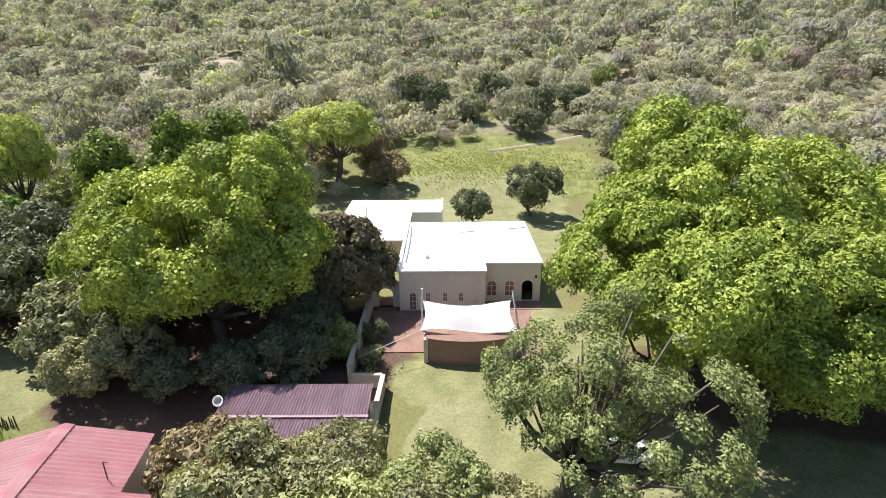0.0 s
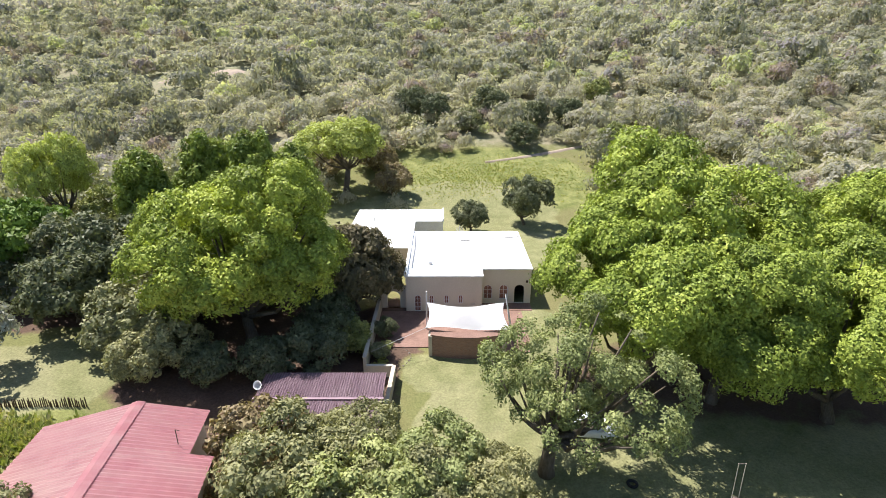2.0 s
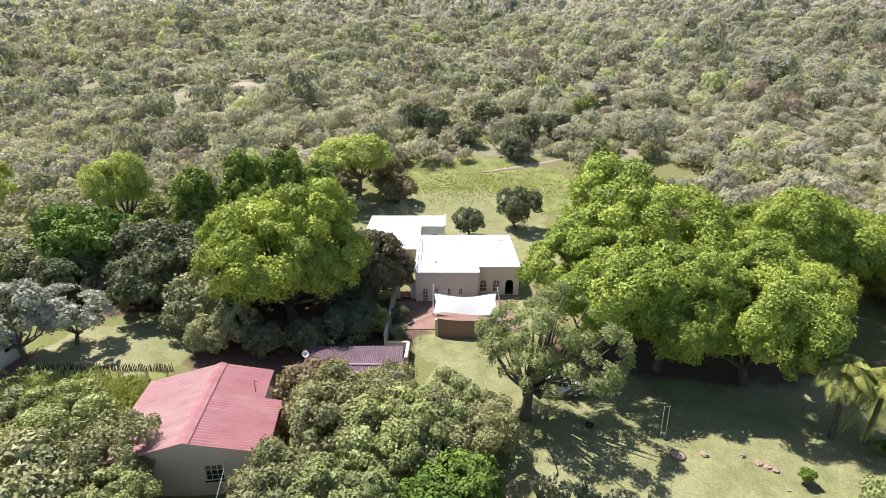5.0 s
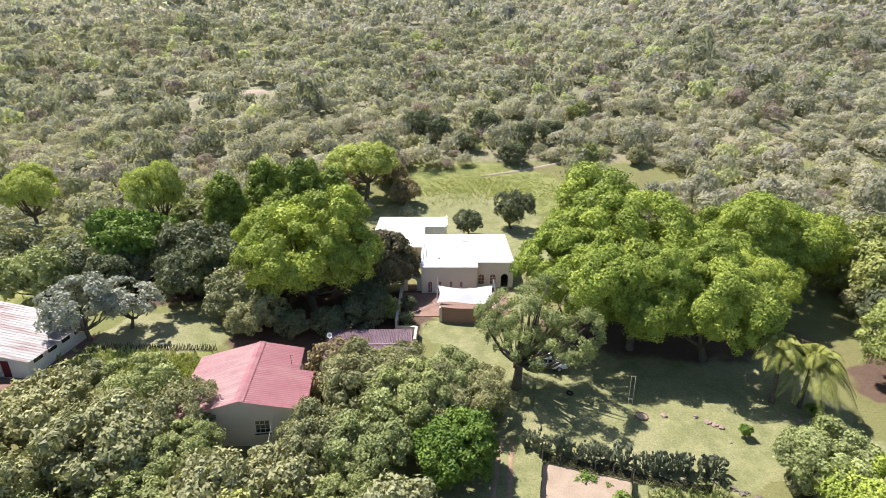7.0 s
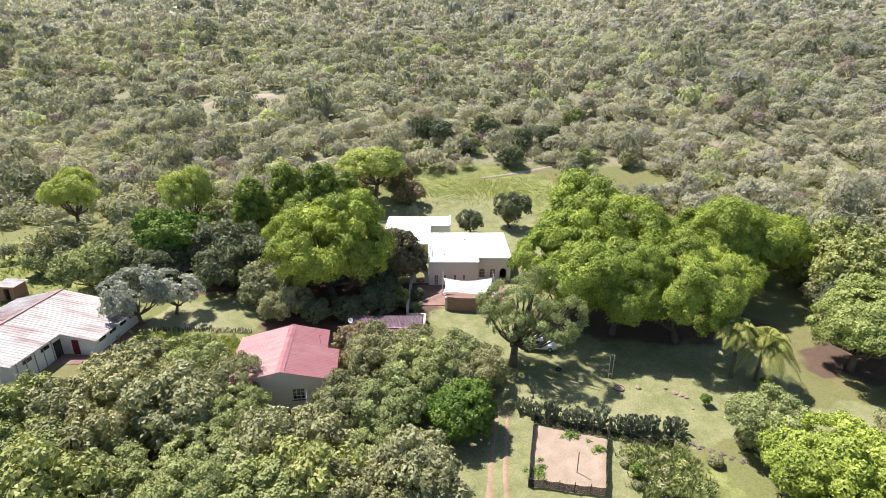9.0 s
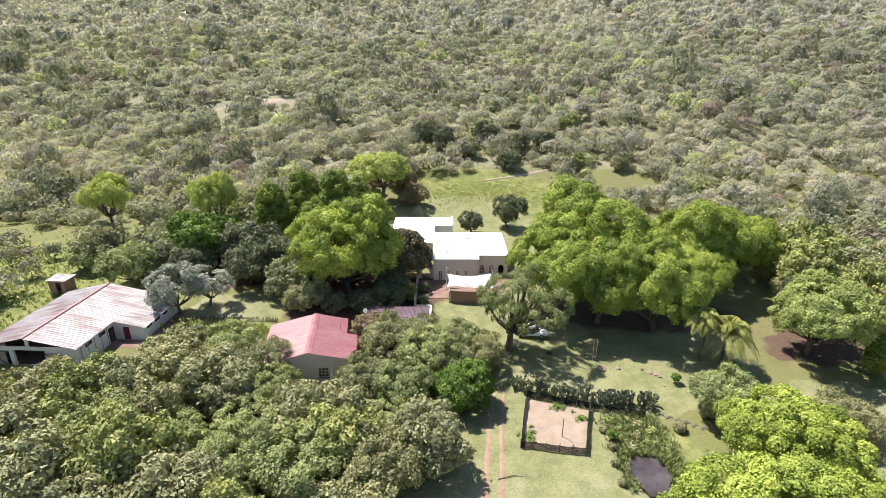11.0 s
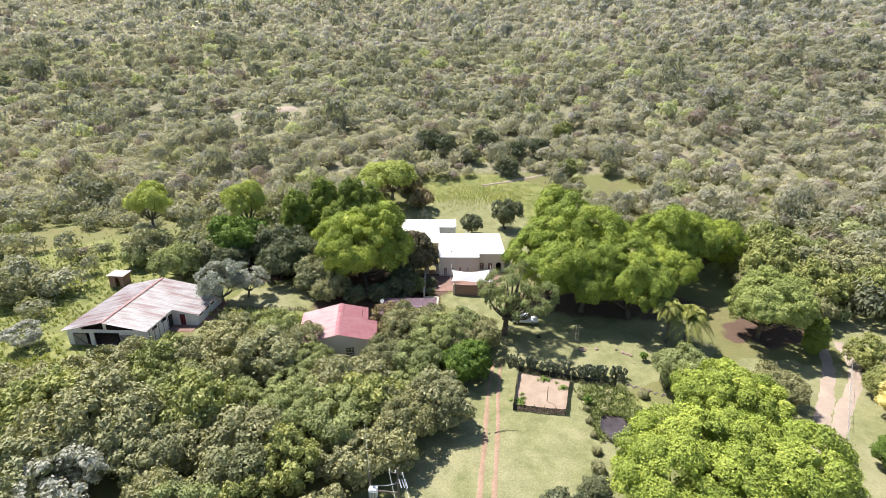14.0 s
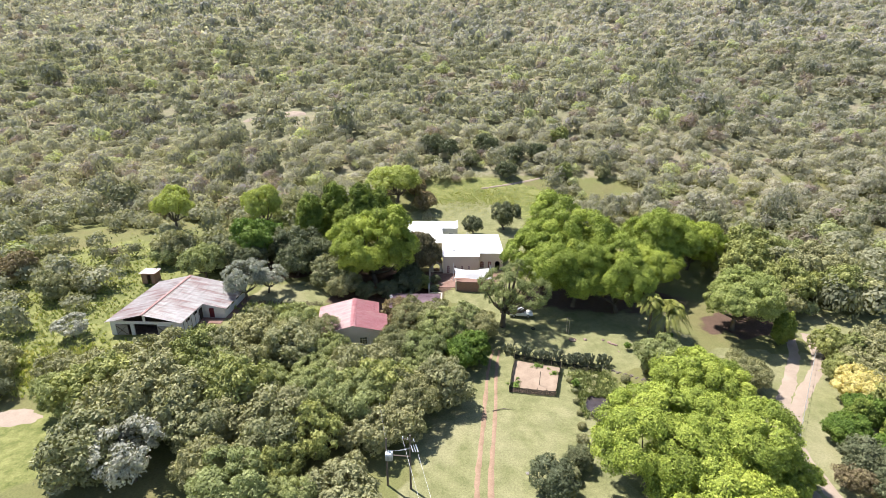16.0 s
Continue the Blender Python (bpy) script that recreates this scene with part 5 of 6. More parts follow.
# ---- garden things ----
def palm(x, y, trunk, lean, fronds, length, seed, label):
    rng = np.random.default_rng(seed)
    top = empty("palm_tree", pose(x, y, ground_z(x, y)), label, "palm tree")
    n = 9
    pts = [(lean * (i / (n - 1)) ** 2, 0.1 * lean * i / n, trunk * i / (n - 1) - 0.2) for i in range(n)]
    part("trunk", rod(pts, [0.3 if i == 0 else 0.2 + 0.02 * (i % 2) for i in range(n)], 9), M_BARK, top, "ringed brown palm trunk", True)
    head = np.array(pts[-1])
    for f in range(fronds):
        a = f * 2.39996 + rng.uniform(-0.2, 0.2)
        rise = rng.uniform(0.0, 1.35)
        span = length * rng.uniform(0.8, 1.1)
        spine = []
        for i in range(13):
            t = i / 12
            out = span * t * math.cos(rise) * (1 - 0.18 * t)
            spine.append(head + np.array([math.cos(a) * out, math.sin(a) * out, span * (t * math.sin(rise) - 0.78 * t * t)]))
        spine = np.array(spine)
        quads, tint = [], []
        side = np.array([-math.sin(a), math.cos(a), 0])
        for i in range(1, 13):
            for sub in (0.0, 0.25, 0.5, 0.75):
                c = spine[i - 1] * (1 - sub) + spine[i] * sub
                d = unit(spine[i] - spine[i - 1])
                ll = 1.0 * math.sin(math.pi * min(1, (i + sub) / 13 * 0.85 + 0.12)) + 0.1
                for s in (-1, 1):
                    tip = c + (side * s * 0.75 + d * 0.5) * ll + np.array([0, 0, -0.45 * ll])
                    w = d * 0.038
                    midp = (c + tip) / 2 + np.array([0, 0, 0.05])
                    quads.append([c, midp - w, tip, midp + w])
                    tint.append(rng.uniform(0.3, 0.75))
        me = quads_mesh("frond", np.array(quads), np.array(tint), M_PALM)
        ob = new("frond", me)
        ob.parent = top
        part("rachis", rod([tuple(p) for p in spine[::3]], [0.045, 0.035, 0.025, 0.018, 0.01], 5), M_PALM, ob)
    return top


palm(36.3, 20.0, 5.9, 0.2, 54, 5.6, 1, "feathery palm with arching yellow-green fronds on the lawn")
palm(33.6, 20.6, 7.4, -0.4, 22, 3.8, 2, "taller slender palm with drooping fronds in shade")


def car(x, y, turn):
    """A white station wagon with its tailgate open at the back."""
    top = empty("car", pose(x, y, ground_z(x, y) + 0.02, 0, 0, turn), "white station wagon parked in the shade of a tree", "car")

    def hull(sections, name, mat, label="", smooth=True):
        bm = bmesh.new()
        rings = [[bm.verts.new((sx, sy, sz)) for sy, sz in ring] for sx, ring in sections]
        for a, b in zip(rings, rings[1:]):
            for k in range(len(a)):
                bm.faces.new((a[k], a[(k + 1) % len(a)], b[(k + 1) % len(a)], b[k]))
        bm.faces.new(rings[0][::-1])
        bm.faces.new(rings[-1])
        return part(name, bm, mat, top, label, smooth)

    def ring(w, z0, z1, r=0.12):
        return [(-w, z0 + r), (-w, z1 - r), (-w + r, z1), (w - r, z1), (w, z1 - r), (w, z0 + r), (w - r, z0), (-w + r, z0)]

    hull([(-2.2, ring(0.78, 0.45, 0.95)), (-2.1, ring(0.86, 0.38, 1.02)), (-0.9, ring(0.9, 0.34, 1.04)), (0.9, ring(0.9, 0.34, 1.02)), (1.7, ring(0.87, 0.36, 0.95)), (2.15, ring(0.8, 0.4, 0.86)), (2.28, ring(0.7, 0.46, 0.72))], "body", M_WHITE, "white painted body")
    hull([(-2.05, ring(0.74, 0.98, 1.2)), (-1.75, ring(0.72, 0.98, 1.68)), (-0.5, ring(0.72, 0.98, 1.76)), (0.35, ring(0.7, 0.98, 1.7)), (1.05, ring(0.72, 0.96, 1.05, 0.04))], "cabin", M_WHITE, "white roof and pillars")
    for s in (-1, 1):
        for x0, x1 in ((-1.6, -0.85), (-0.75, -0.02), (0.08, 0.55)):
            bm = box(x0, s * 0.722 - 0.008, 1.08, x1, s * 0.722 + 0.008, 1.55, 0.006)
            part("window", bm, M_GLASS, top, "dark side glass")
        part("mirror", box(0.62, s * 0.93 - 0.1, 1.0, 0.78, s * 0.93 + 0.1, 1.16, 0.03), M_WHITE, top)
        part("headlight", box(2.12, s * 0.58 - 0.16, 0.66, 2.26, s * 0.58 + 0.16, 0.8, 0.03), M_GREYMETAL, top, "clear headlight")
        part("tail_light", box(-2.2, s * 0.72 - 0.08, 0.75, -2.06, s * 0.72 + 0.08, 1.15, 0.02), M_MAROON, top, "red tail light")
        part("roof_rail", rod([(-1.6, s * 0.6, 1.72), (-0.6, s * 0.6, 1.8), (0.3, s * 0.58, 1.74)], [0.025] * 3, 6), M_GREYMETAL, top)
        for wx in (-1.35, 1.38):
            wh = part("wheel", rod([(wx, s * 0.68, 0.34), (wx, s * 0.9, 0.34)], [0.34, 0.34], 20), M_TYRE, top, "black tyre")
            part("rim", rod([(wx, s * 0.88, 0.34), (wx, s * 0.915, 0.34)], [0.21, 0.19], 14), M_GREYMETAL, wh, "silver alloy rim")
    part("windscreen", shift(box(-0.01, -0.62, -0.36, 0.01, 0.62, 0.36, 0.005), 0, 0, 0), M_GLASS, top, "dark windscreen").matrix_basis = pose(0.74, 0, 1.37, 0, -46, 0)
    part("tailgate_glass", box(-0.01, -0.58, -0.22, 0.01, 0.58, 0.22, 0.005), M_GLASS, top, "dark rear glass").matrix_basis = pose(-1.92, 0, 1.44, 0, 31, 0)
    part("bumper", box(-2.3, -0.84, 0.4, -2.14, 0.84, 0.6, 0.04), M_WHITE, top)
    part("bumper", box(2.2, -0.72, 0.4, 2.34, 0.72, 0.58, 0.04), M_WHITE, top)
    part("number_plate", box(-2.312, -0.24, 0.62, -2.2, 0.24, 0.73), M_LIME, top, "plain number plate")
    return top


car(10.6, 26.6, -6)

# netted vegetable bed
BED = [(5.6, 3.3), (12.6, 2.2), (15.0, 9.9), (7.6, 12.2)]
bz = min(ground_z(*p) for p in BED)
bed = empty("vegetable_bed", pose(10, 7, bz), "bare soil vegetable bed fenced with black shade net", "vegetable bed")


def local(p, z=0.0):
    return (p[0] - 10, p[1] - 7, z)


bm = bmesh.new()
rr = random.Random(9)
rows = []
for j in range(19):
    row = []
    for i in range(19):
        u, v = i / 18, j / 18
        px = (BED[0][0] * (1 - u) + BED[1][0] * u) * (1 - v) + (BED[3][0] * (1 - u) + BED[2][0] * u) * v
        py = (BED[0][1] * (1 - u) + BED[1][1] * u) * (1 - v) + (BED[3][1] * (1 - u) + BED[2][1] * u) * v
        edge_ = 0 < i < 18 and 0 < j < 18
        row.append(bm.verts.new((px - 10, py - 7, ground_z(px, py) - bz + (0.1 + rr.uniform(-0.05, 0.06) if edge_ else 0.0))))
    rows.append(row)
for a, b in zip(rows, rows[1:]):
    for k in range(18):
        bm.faces.new((a[k], a[k + 1], b[k + 1], b[k]))
part("soil", bm, M_SOIL, bed, "raked pale pink soil", True)
for (a, b), tall in zip(zip(BED, BED[1:] + BED[:1]), (1.0, 1.1, 1.15, 1.05)):
    n = 5
    for k in range(n):
        px, py = a[0] + (b[0] - a[0]) * k / n, a[1] + (b[1] - a[1]) * k / n
        z = ground_z(px, py) - bz
        part("post", rod([local((px, py), z - 0.3), local((px + rr.uniform(-0.04, 0.04), py), z + tall + 0.25)], [0.045, 0.04], 6), M_POLE, bed)
    bm = bmesh.new()
    cols = []
    for k in range(25):
        t = k / 24
        px, py = a[0] + (b[0] - a[0]) * t, a[1] + (b[1] - a[1]) * t
        z = ground_z(px, py) - bz
        sag = 0.1 * math.sin(math.pi * ((t * n) % 1))
        cols.append([bm.verts.new(local((px + 0.05 * math.sin(9 * t), py + 0.05 * math.sin(7 * t)), z + h)) for h in (0.02, tall * 0.5, tall - sag)])
    for c, d in zip(cols, cols[1:]):
        bm.faces.new((c[0], d[0], d[1], c[1]))
        bm.faces.new((c[1], d[1], d[2], c[2]))
    bmesh.ops.solidify(bm, geom=list(bm.faces), thickness=0.008)
    part("net", bm, M_NET, bed, "sagging black shade net")
part("pole", rod([local((10.6, 5.0), -0.1), local((10.6, 5.0), 2.6)], [0.05, 0.045], 6), M_POLE, bed, "dark upright pole")


def crops(x, y, rx, ry, count, size, seed, label, name="vegetable_plant", category="plant", mat=M_DEEP):
    rng = np.random.default_rng(seed)
    vs, ti = [], []
    c = np.stack([rng.normal(0, rx * 0.4, count), rng.normal(0, ry * 0.4, count), np.zeros(count)], 1)
    for p in c:
        k = 26
        d = unit(rng.normal(size=(k, 3)) + (0, 0, 0.5))
        d[:, 2] = np.abs(d[:, 2])
        vs.append(leaves_at(rng, p + d * size * rng.uniform(0.3, 1.0, (k, 1)) + (0, 0, 0.03), unit(d + (0, 0, 0.6) + rng.normal(size=(k, 3)) * 0.4), size * 0.5))
        ti.append(rng.uniform(0.3, 0.9, k))
    ob = new(name, quads_mesh(name, np.concatenate(vs), np.concatenate(ti), mat))
    ob.location = (x, y, ground_z(x, y) + 0.05)
    return tagged(ob, label, category, kind="stuff")


crops(6.9, 5.2, 1.2, 1.8, 26, 0.4, 1, "leafy green vegetables at the edge of the bed")
crops(11.2, 10.2, 1.0, 0.7, 14, 0.45, 2, "leafy green vegetables under the net")
crops(-6.4, 35.2, 0.7, 1.2, 14, 0.55, 4, "bright green strap-leaved plants in the walled bed", "bed_plant", "plant", M_PALM)
crops(-6.3, 38.6, 0.6, 1.0, 12, 0.6, 5, "leafy green shrubs along the yard wall", "bed_plant", "plant", M_FRESH)
crops(13.6, 8.3, 0.7, 0.8, 8, 0.5, 3, "bushy green vegetable plant in the bed")


# prickly pear hedge
def pad_mesh():
    bm = bmesh.new()
    bmesh.ops.create_uvsphere(bm, u_segments=6, v_segments=4, radius=0.5)
    bmesh.ops.scale(bm, vec=(0.62, 0.16, 1.0), verts=bm.verts)
    me = bpy.data.meshes.new("pad")
    bm.to_mesh(me)
    vs = np.array([v.co[:] for v in bm.verts])
    fs = [[v.index for v in f.verts] for f in bm.faces]
    bm.free()
    bpy.data.meshes.remove(me)
    return vs, fs


PAD_V, PAD_F = pad_mesh()


def cactus(x, y, tall, seed):
    rng = random.Random(seed)
    verts, faces, tint = [], [], []

    def pad(base, turn, tip, size, depth):
        m = Matrix.Translation(base) @ pose(0, 0, 0, 0, 0, turn) @ pose(0, 0, 0, 0, tip, 0)
        k = len(verts)
        t = rng.uniform(0.2, 0.9)
        verts.extend((m @ Vector((vx * size, vy * size, (vz + 0.48) * size)))[:] for vx, vy, vz in PAD_V)
        faces.extend([i + k for i in f] for f in PAD_F)
        tint.extend([t] * len(PAD_F))
        if depth:
            for _ in range(rng.choice((1, 2, 2, 3))):
                end = m @ Vector((rng.uniform(-0.25, 0.25) * size, 0, size * rng.uniform(0.75, 0.92)))
                pad(end, turn + rng.uniform(-80, 80), tip * 0.5 + rng.uniform(-42, 42), size * rng.uniform(0.72, 0.95), depth - 1)

    for _ in range(6):
        pad(Vector((rng.uniform(-0.12, 0.12), rng.uniform(-0.1, 0.1), -0.05)), rng.uniform(0, 360), rng.uniform(-55, 55), tall * rng.uniform(0.3, 0.38), 3)
    me = bpy.data.meshes.new("prickly_pear")
    me.from_pydata(verts, [], faces)
    me.attributes.new("tint", "FLOAT", "FACE").data.foreach_set("value", np.array(tint, dtype=np.float32))
    me.materials.append(M_CACTUS)
    ob = new("prickly_pear", me)
    ob.location = (x, y, ground_z(x, y))
    return tagged(ob, "grey-green prickly pear cactus in a dense hedge", "cactus", "cactus hedge")


for k in range(19):
    t = k / 18
    hx = 6.4 + 16.8 * t
    hy = 14.2 - 3.6 * t - 0.8 * math.sin(t * 3.1)
    cactus(hx, hy, 2.0 + 0.4 * math.sin(k * 2.3), 40 + k)
for k in range(11):
    crops(9.5 + k * 1.35, 12.1 - 0.24 * k + 0.3 * math.sin(k), 0.5, 0.4, 5, 0.45, 60 + k, "low dark shrub along the foot of the cactus hedge", "hedge_plant", "shrub", M_DARK)


def rock(x, y, s, seed, label="weathered pinkish garden rock on the grass", mat=None, sink=0.15):
    bm = bmesh.new()
    bmesh.ops.create_icosphere(bm, subdivisions=2, radius=s)
    rng = random.Random(seed)
    o = Vector((rng.uniform(0, 50), rng.uniform(0, 50), 0))
    for v in bm.verts:
        v.co *= 0.78 + 0.5 * noise.noise(v.co * (1.6 / s) + o)
        v.co.z *= 0.62
    ob = part("rock", bm, mat or M_STONE)
    ob.location = (x, y, ground_z(x, y) + s * 0.3 - sink * s)
    return tagged(ob, label, "rock", "garden rocks")


M_EDGE = surface("brown_edging_stone", (0.09, 0.075, 0.06), (0.26, 0.215, 0.175), 1.5, 9, 0.9, 0.5)
M_PINKROCK = surface("pink_rock", (0.22, 0.15, 0.12), (0.4, 0.29, 0.24), 1.5, 9, 0.9, 0.5)
for k, (x, y, s) in enumerate(((24.4, 18.2, 0.32), (25.3, 17.4, 0.42), (25.9, 17.0, 0.36), (26.3, 16.6, 0.4), (25.6, 16.9, 0.28), (21.2, 18.3, 0.42), (26.2, 14.6, 0.18), (33.9, 18.6, 0.3), (35.0, 17.9, 0.3))):
    rock(x, y, s, k, mat=M_PINKROCK)
for k in range(14):
    rock(22.4 + k * 0.42, 9.6 - k * 0.24 + 0.25 * math.sin(k * 3), 0.3 + 0.08 * math.sin(k * 5), 30 + k, "brown stone in the low edging of the lawn", M_EDGE, 0.2)
for k in range(13):
    rock(-4.5 + 0.75 * math.sin(k * 0.42), 38.4 - k * 0.42, 0.12 + 0.03 * math.sin(k * 4), 120 + k, "small brown stone edging the walled bed", M_EDGE, 0.2)
rock(5.9, -13.5, 0.3, 77, "grey stone lying on the grass")
shrub = tree_kind("shrub", 55, 0.75, 1.5, 0.28, 0.13, M_DEEP, low=0.3, label="small round shrub on a thin stem in the lawn", category="shrub")
plant(shrub, 27.9, 15.2, 1.0, 0)
plant(shrub, 36.6, 18.4, 1.1, 40, label="leafy shrub at the foot of the palm")
plant(shrub, 16.2, 4.5, 1.0, 90, label="small shrub at the edge of the pond")
shrub2 = tree_kind("shrub", 56, 1.5, 1.9, 0.42, 0.17, M_OLIVE, low=0.02, label="rough olive shrub beside the pond", category="shrub")
for k, (x, y, sc) in enumerate(((15.6, 6.0, 0.4), (15.8, 3.2, 0.36), (15.4, 0.8, 0.42), (15.2, -2.0, 0.36), (14.8, -5.0, 0.5), (14.2, -8.0, 0.7), (12.6, -11.0, 0.9), (11.0, -14.2, 1.1), (9.6, -17, 1.2), (24.6, 6.2, 0.6), (29, 9, 0.8))):
    plant(shrub2, x, y, sc, None, 1.0)

bm = bmesh.new()
for k in range(24):
    a0 = k * math.tau / 24
    ring_ = [bm.verts.new((math.cos(a0) * (0.3 + 0.1 * math.cos(b0)), math.sin(a0) * (0.3 + 0.1 * math.cos(b0)), 0.1 + 0.1 * math.sin(b0))) for b0 in (i * math.tau / 8 for i in range(8))]
bm.verts.ensure_lookup_table()
for k in range(24):
    for i in range(8):
        bm.faces.new([bm.verts[q] for q in (k * 8 + i, ((k + 1) % 24) * 8 + i, ((k + 1) % 24) * 8 + (i + 1) % 8, k * 8 + (i + 1) % 8)])
tyre = part("tyre", bm, M_TYRE, None, "", True)
tyre.location = (12.3, 21.9, ground_z(12.3, 21.9))
tagged(tyre, "old black tyre lying on the shaded lawn", "tyre")

# net run along the foot of the cactus hedge
run = empty("net_fence", pose(18.3, 9.3, ground_z(18.3, 9.3)), "sagging black net fence along the cactus hedge", "fence")
RUN = [(15.2, 9.9), (17.2, 9.5), (19.2, 9.0), (21.4, 8.5)]
for k, (px, py) in enumerate(RUN):
    z = ground_z(px, py) - ground_z(18.3, 9.3)
    part("post", rod([(px - 18.3, py - 9.3, z - 0.3), (px - 18.3 + 0.05 * math.sin(k * 3), py - 9.3, z + 1.3)], [0.045, 0.04], 6), M_POLE, run)
bm = bmesh.new()
cols = []
for k in range(19):
    t = k / 6
    i = min(2, int(t))
    u = t - i
    px, py = RUN[i][0] * (1 - u) + RUN[i + 1][0] * u, RUN[i][1] * (1 - u) + RUN[i + 1][1] * u
    z = ground_z(px, py) - ground_z(18.3, 9.3)
    cols.append([bm.verts.new((px - 18.3 + 0.05 * math.sin(4 * t), py - 9.36 + 0.05 * math.sin(7 * t), z + h)) for h in (0.02, 0.5, 1.05 - 0.18 * math.sin(math.pi * (t % 1)))])
for c, d in zip(cols, cols[1:]):
    bm.faces.new((c[0], d[0], d[1], c[1]))
    bm.faces.new((c[1], d[1], d[2], c[2]))
bmesh.ops.solidify(bm, geom=list(bm.faces), thickness=0.008)
part("net", bm, M_NET, run, "sagging black shade net")

# post-and-wire fence along the drive
fence = empty("fence", pose(51.7, 2.7, ground_z(51.7, 2.7)), "pale post-and-wire fence along the sandy drive", "fence")
tops = []
for k in range(17):
    t = k / 16
    px, py = 43.2 + 18.3 * t, -8.4 + 23.8 * t
    z = ground_z(px, py) - ground_z(51.7, 2.7)
    tops.append((px - 51.7, py - 2.7, z + 1.05))
    part("post", rod([(px - 51.7, py - 2.7, z - 0.3), (px - 51.7 + 0.03 * math.sin(k * 5), py - 2.7, z + 1.15)], [0.05, 0.045], 6), M_WHITE, fence)
part("wire", rod(tops, [0.014] * len(tops), 4), M_GREYMETAL, fence)

# ring of bricks sunk into the lawn
ring = empty("fire_ring", pose(18.9, 18.3, ground_z(18.9, 18.3)), "worn ring of red bricks sunk into the lawn", "fire ring")
for k in range(16):
    a0 = k * math.tau / 16
    brick_ = part("brick", box(-0.11, -0.055, -0.06, 0.11, 0.055, 0.06, 0.012), M_PAVE, ring)
    brick_.matrix_basis = pose(0.62 * math.cos(a0), 0.62 * math.sin(a0), 0.03, 0, 0, math.degrees(a0) + 90)
ash = bmesh.new()
bmesh.ops.create_circle(ash, cap_ends=True, segments=20, radius=0.55)
bmesh.ops.extrude_face_region(ash, geom=list(ash.faces))
bmesh.ops.translate(ash, vec=(0, 0, 0.04), verts=list(ash.verts)[20:])
part("earth", ash, M_SOIL, ring, "bare trodden earth")

# two-rope swing frame
sw = empty("swing", pose(18.4, 20.3, ground_z(18.4, 20.3)), "pale timber swing frame standing at the edge of shade", "swing")
for s in (-0.22, 0.22):
    part("post", rod([(s, 0, -0.2), (s * 1.05, 0.1, 3.3)], [0.03, 0.025], 6), M_COPING, sw)
part("crossbar", rod([(-0.26, 0.1, 3.28), (0.26, 0.1, 3.28)], [0.02, 0.02], 6), M_POLE, sw)
part("seat", box(-0.2, -0.12, 0.55, 0.2, 0.12, 0.59, 0.01), M_POLE, sw)
# rod laid on the ground in place of a long thin shadow
bm = rod([(2.6, -1.4, ground_z(2.6, -1.4) + 0.1), (4.2, -0.9, ground_z(4, -0.9) + 0.12), (5.6, -1.0, ground_z(5.6, -1) + 0.08)], [0.06, 0.05, 0.02], 6)
tagged(part("shadow_rod", bm, M_POLE), "thin brown rod standing in for a shadow across the wheel track", "branch")

# stake fence by the cottage
fence = empty("fence", pose(-41, 26.3, ground_z(-36, 27)), "dark weathered stake fence along the rough grass", "fence")
rr = random.Random(4)
for k in range(84):
    fx = k * 0.15
    fy = 0.13 * fx + rr.uniform(-0.05, 0.05)
    g = ground_z(-41 + fx, 26.3 + fy) - ground_z(-36, 27)
    hgt = rr.uniform(0.5, 0.9)
    part("stake", rod([(fx, fy, g - 0.2), (fx + rr.uniform(-0.06, 0.06), fy + rr.uniform(-0.06, 0.06), g + hgt)], [0.06, 0.035], 5), M_DARKFRAME, fence)

# power poles with transformer
PZ = ground_z(-8.5, -17)


def wire(a, b, sag, name, parent):
    a, b = Vector(a), Vector(b)
    pts = [a.lerp(b, i / 14) - Vector((0, 0, sag * 4 * (i / 14) * (1 - i / 14))) for i in range(15)]
    return part(name, rod(pts, [0.015] * 15, 5), M_GREYMETAL, parent, "pale overhead wire")


P1, P2 = (-8.6, -16.0), (-11.4, -15.6)
pole = empty("power_pole", pose(*P1, PZ), "weathered wooden power pole with crossarm and wires", "power pole")
part("pole", rod([(0, 0, -0.5), (0.05, 0, 8.0)], [0.14, 0.1], 10), M_POLE, pole)
part("crossarm", rod([(-0.9, 0.3, 7.3), (0.6, -0.2, 7.3)], [0.06, 0.06], 6), M_POLE, pole)
for s in (-0.8, -0.2, 0.5):
    part("insulator", rod([(s, 0.27 - 0.33 * (s + 0.8), 7.35), (s, 0.27 - 0.33 * (s + 0.8), 7.6)], [0.07, 0.05], 8), M_WHITE, pole, "white porcelain insulator")
for s in (0.15, 0.45, 0.75):
    part("fuse", rod([(s, -0.3, 6.9), (s + 0.3, -0.8, 6.3)], [0.05, 0.05], 8), M_WHITE, pole, "white drop-out fuse")
part("brace", rod([(0, 0, 4.9), (-2.7, 0.4, 4.8)], [0.07, 0.07], 6), M_POLE, pole)
for s in (-0.8, 0.5):
    wire((s, 0, 7.5), (11.5 + s * 0.8, -42, 7.0), 0.9, "wire", pole)
pole2 = empty("power_pole", pose(*P2, PZ), "wooden power pole carrying a white transformer box", "power pole")
part("pole", rod([(0, 0, -0.5), (0, 0, 7.2)], [0.14, 0.1], 10), M_POLE, pole2)
tr = part("transformer", box(-0.1, -0.75, 4.5, 0.75, -0.12, 5.5, 0.06), M_WHITE, pole2, "pale transformer tank")
for k in range(5):
    part("fin", box(-0.02 + k * 0.16, -0.87, 4.6, 0.04 + k * 0.16, -0.74, 5.35), M_GREYMETAL, tr)
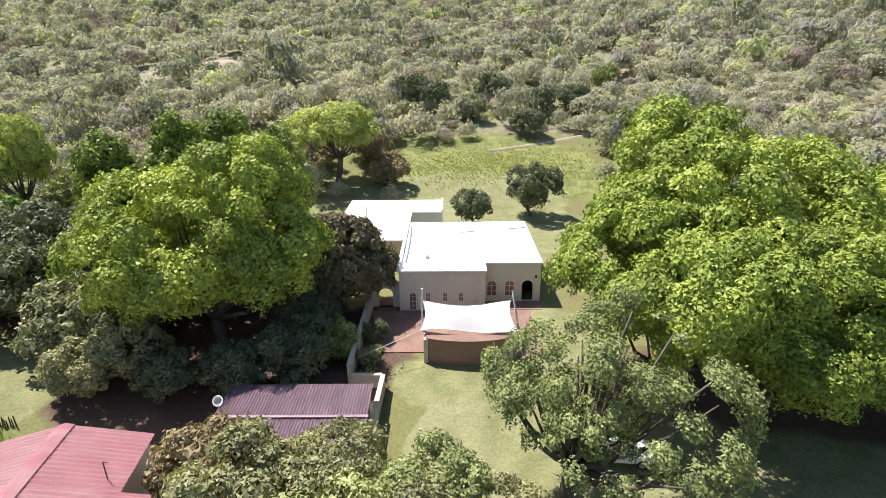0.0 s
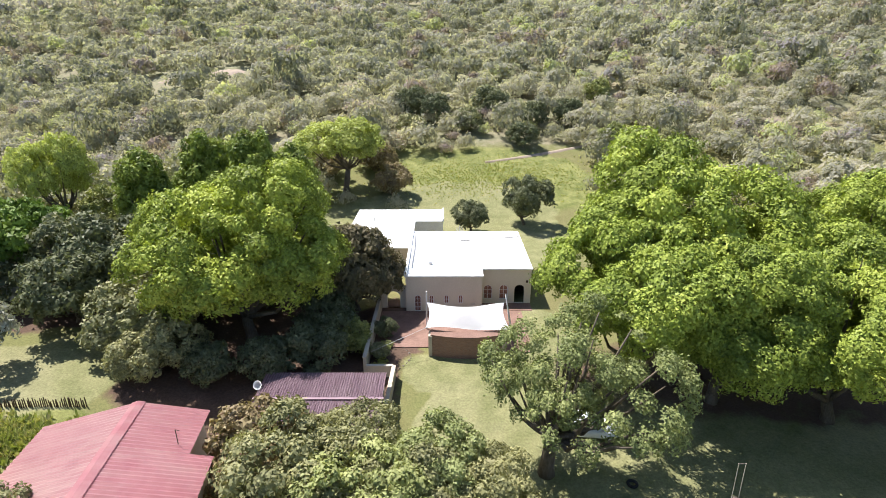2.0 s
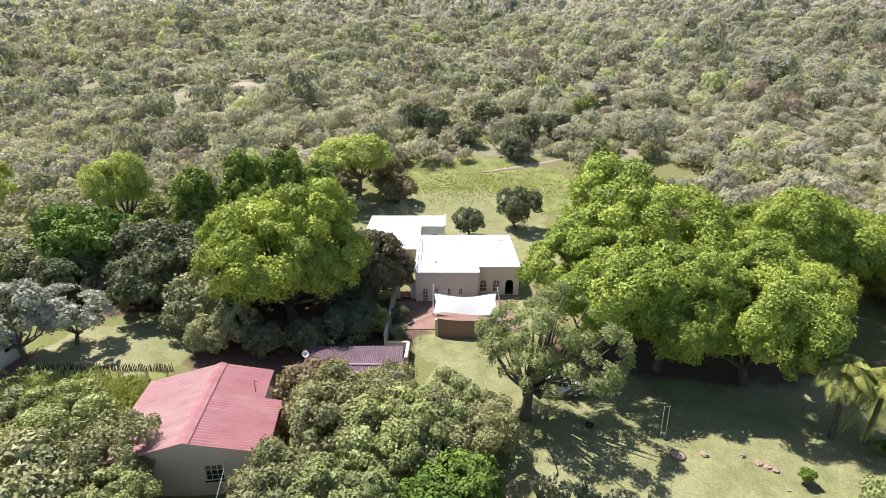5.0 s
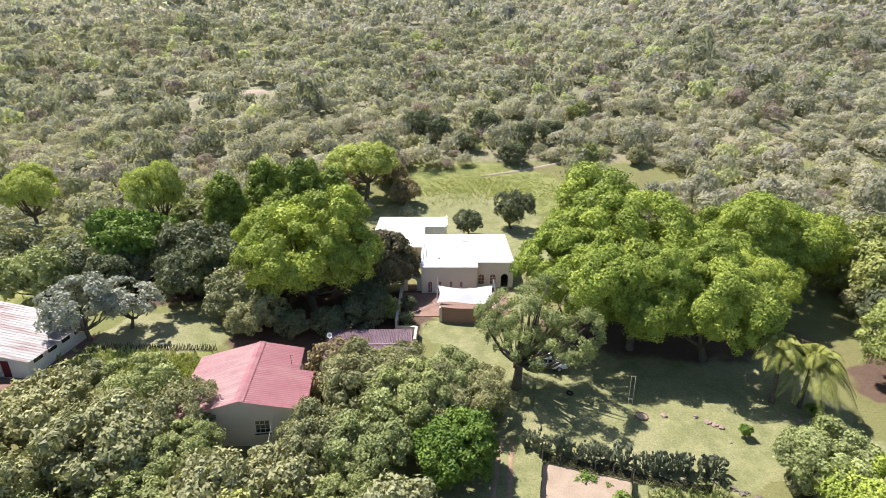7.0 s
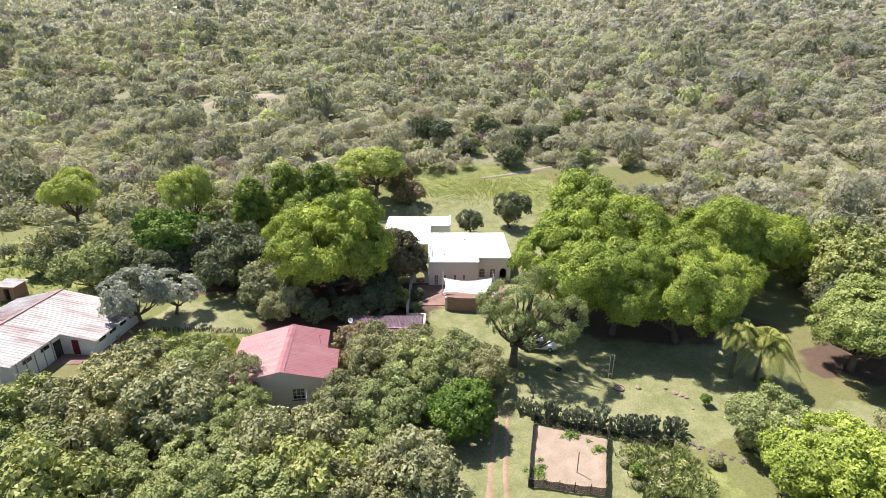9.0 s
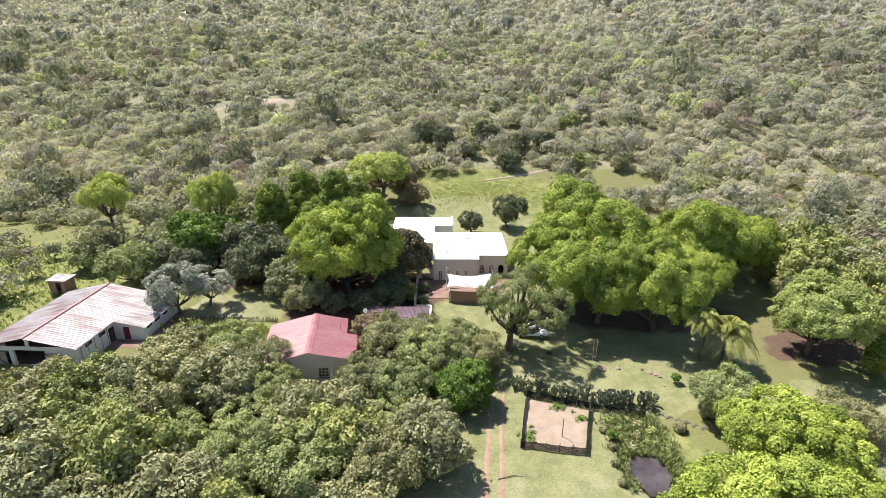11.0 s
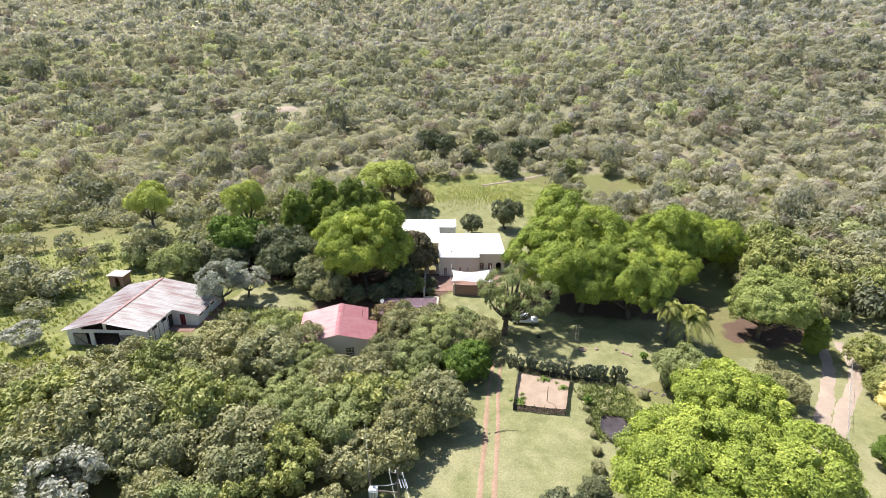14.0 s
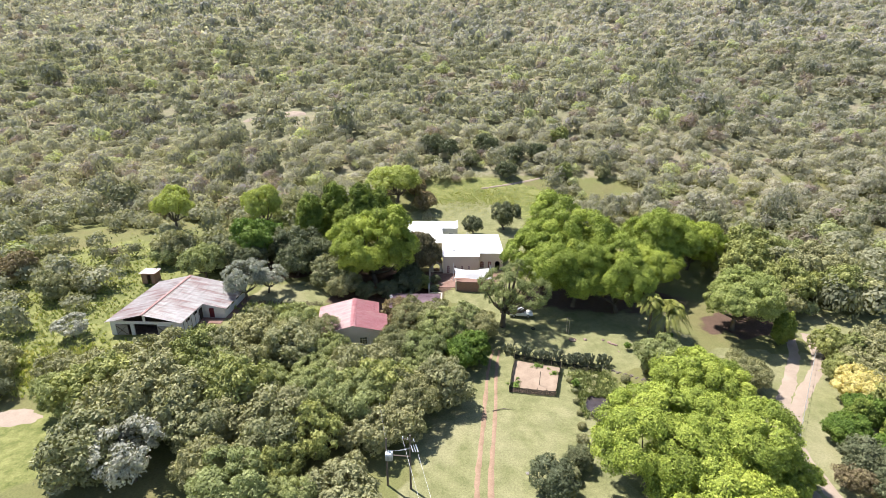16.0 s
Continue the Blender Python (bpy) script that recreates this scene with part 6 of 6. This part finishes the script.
for k in range(3):
    part("bushing", rod([(0.1 + k * 0.22, -0.4, 5.48), (0.1 + k * 0.22, -0.4, 5.85)], [0.06, 0.03], 8), M_WHITE, tr)
    wire((0.1 + k * 0.22, -0.4, 5.8), (2.8 + 0.2 * k, -0.6, 6.4), 0.2, "wire", pole2)
wire((0, 0, 6.6), (-6.5, 32, 4.2), 1.0, "wire", pole2)
stub = empty("stay_pole", pose(-6.1, -20.4, ground_z(-6, -20)), "short leaning stay pole beside the power poles", "pole")
part("pole", rod([(0, 0, -0.4), (-0.3, 0.3, 2.2)], [0.1, 0.09], 8), M_POLE, stub)


# ---- grass ----
def grass(name, seed, count, place, tall, label, width=0.09, mat=None):
    """Tufts of long blades; place gives n x 2 ground points."""
    rng = np.random.default_rng(seed)
    p = place(rng, count)
    k = 7
    base = np.repeat(p, k, 0)
    n = len(base)
    ang = rng.uniform(0, math.tau, n)
    out = np.stack([np.cos(ang), np.sin(ang)], 1)
    root = base + out * rng.uniform(0, 0.16, (n, 1))
    z = height(root[:, 0], root[:, 1]) - 0.03
    h = tall * rng.uniform(0.5, 1.25, n)
    tip = root + out * (h * rng.uniform(0.2, 0.7, n))[:, None]
    a = np.stack([root[:, 0], root[:, 1], z], 1)
    c = np.stack([tip[:, 0], tip[:, 1], z + h], 1)
    m_ = a * 0.5 + c * 0.5 + (0, 0, 0.08 * tall)
    w = np.stack([-out[:, 1], out[:, 0], np.zeros(n)], 1) * width
    me = quads_mesh(name, np.stack([a, m_ - w, c, m_ + w], 1), np.repeat(rng.uniform(0.1, 0.95, len(p)), k) + rng.normal(0, 0.08, n), mat or M_GRASS)
    return tagged(new(name, me), label, "grass", kind="stuff")


def disc(cx, cy, rx, ry):
    def place(rng, n):
        d = unit(rng.normal(size=(n, 2))) * np.sqrt(rng.uniform(size=(n, 1)))
        return d * (rx, ry) + (cx, cy)
    return place


def outside_barn(f):
    def place(rng, n):
        p = f(rng, n)
        return p[~((p[:, 0] > -63) & (p[:, 0] < -43) & (p[:, 1] > 13) & (p[:, 1] < 32))]
    return place


def patch(cx, cy, rx, ry):
    """Points thick in the middle and thinning outwards."""
    def place(rng, n):
        return rng.normal(size=(n, 2)) * (rx * 0.5, ry * 0.5) + (cx, cy)
    return place


grass("tall_grass", 2, 900, outside_barn(patch(-65, 5, 11, 7)), 0.6, "tall wild grass in front of the barn", 0.09)
grass("tall_grass", 3, 2400, patch(9, 98, 20, 9), 0.22, "long meadow grass between lawn and hill", 0.06)
grass("tall_grass", 6, 3200, outside_barn(patch(-78, 28, 24, 30)), 0.38, "tall yellow-green wild grass around the barn", 0.08)
grass("tall_grass", 4, 900, patch(-33, 24, 7, 2.0), 0.7, "tall rough grass behind the stake fence", 0.09)


def pond_rim(rng, n):
    p = rng.uniform(size=(n, 2)) * (6.5, 11.0) + (16.0, -2.5) + rng.normal(size=(n, 2)) * 0.5
    return p[((p[:, 0] - 18.6) / 2.1) ** 2 + ((p[:, 1] + 0.6) / 2.8) ** 2 > 1]


grass("reeds", 5, 1300, pond_rim, 0.5, "green reeds and rough grass crowding the pond", 0.06, M_OPENLEAF)
for k in range(16):
    x, y = 16.6 + 5.4 * ((k * 0.618) % 1), 7.6 - 9.6 * k / 16
    if ((x - 18.6) / 2.9) ** 2 + ((y + 0.6) / 3.7) ** 2 > 1:
        crops(x, y, 0.8, 0.7, 7, 0.5 + 0.1 * math.sin(k * 2.1), 90 + k, "leafy green waterside plants", "waterside_plant", "plant", (M_FRESH, M_LEAFY, M_LIMEY)[k % 3])
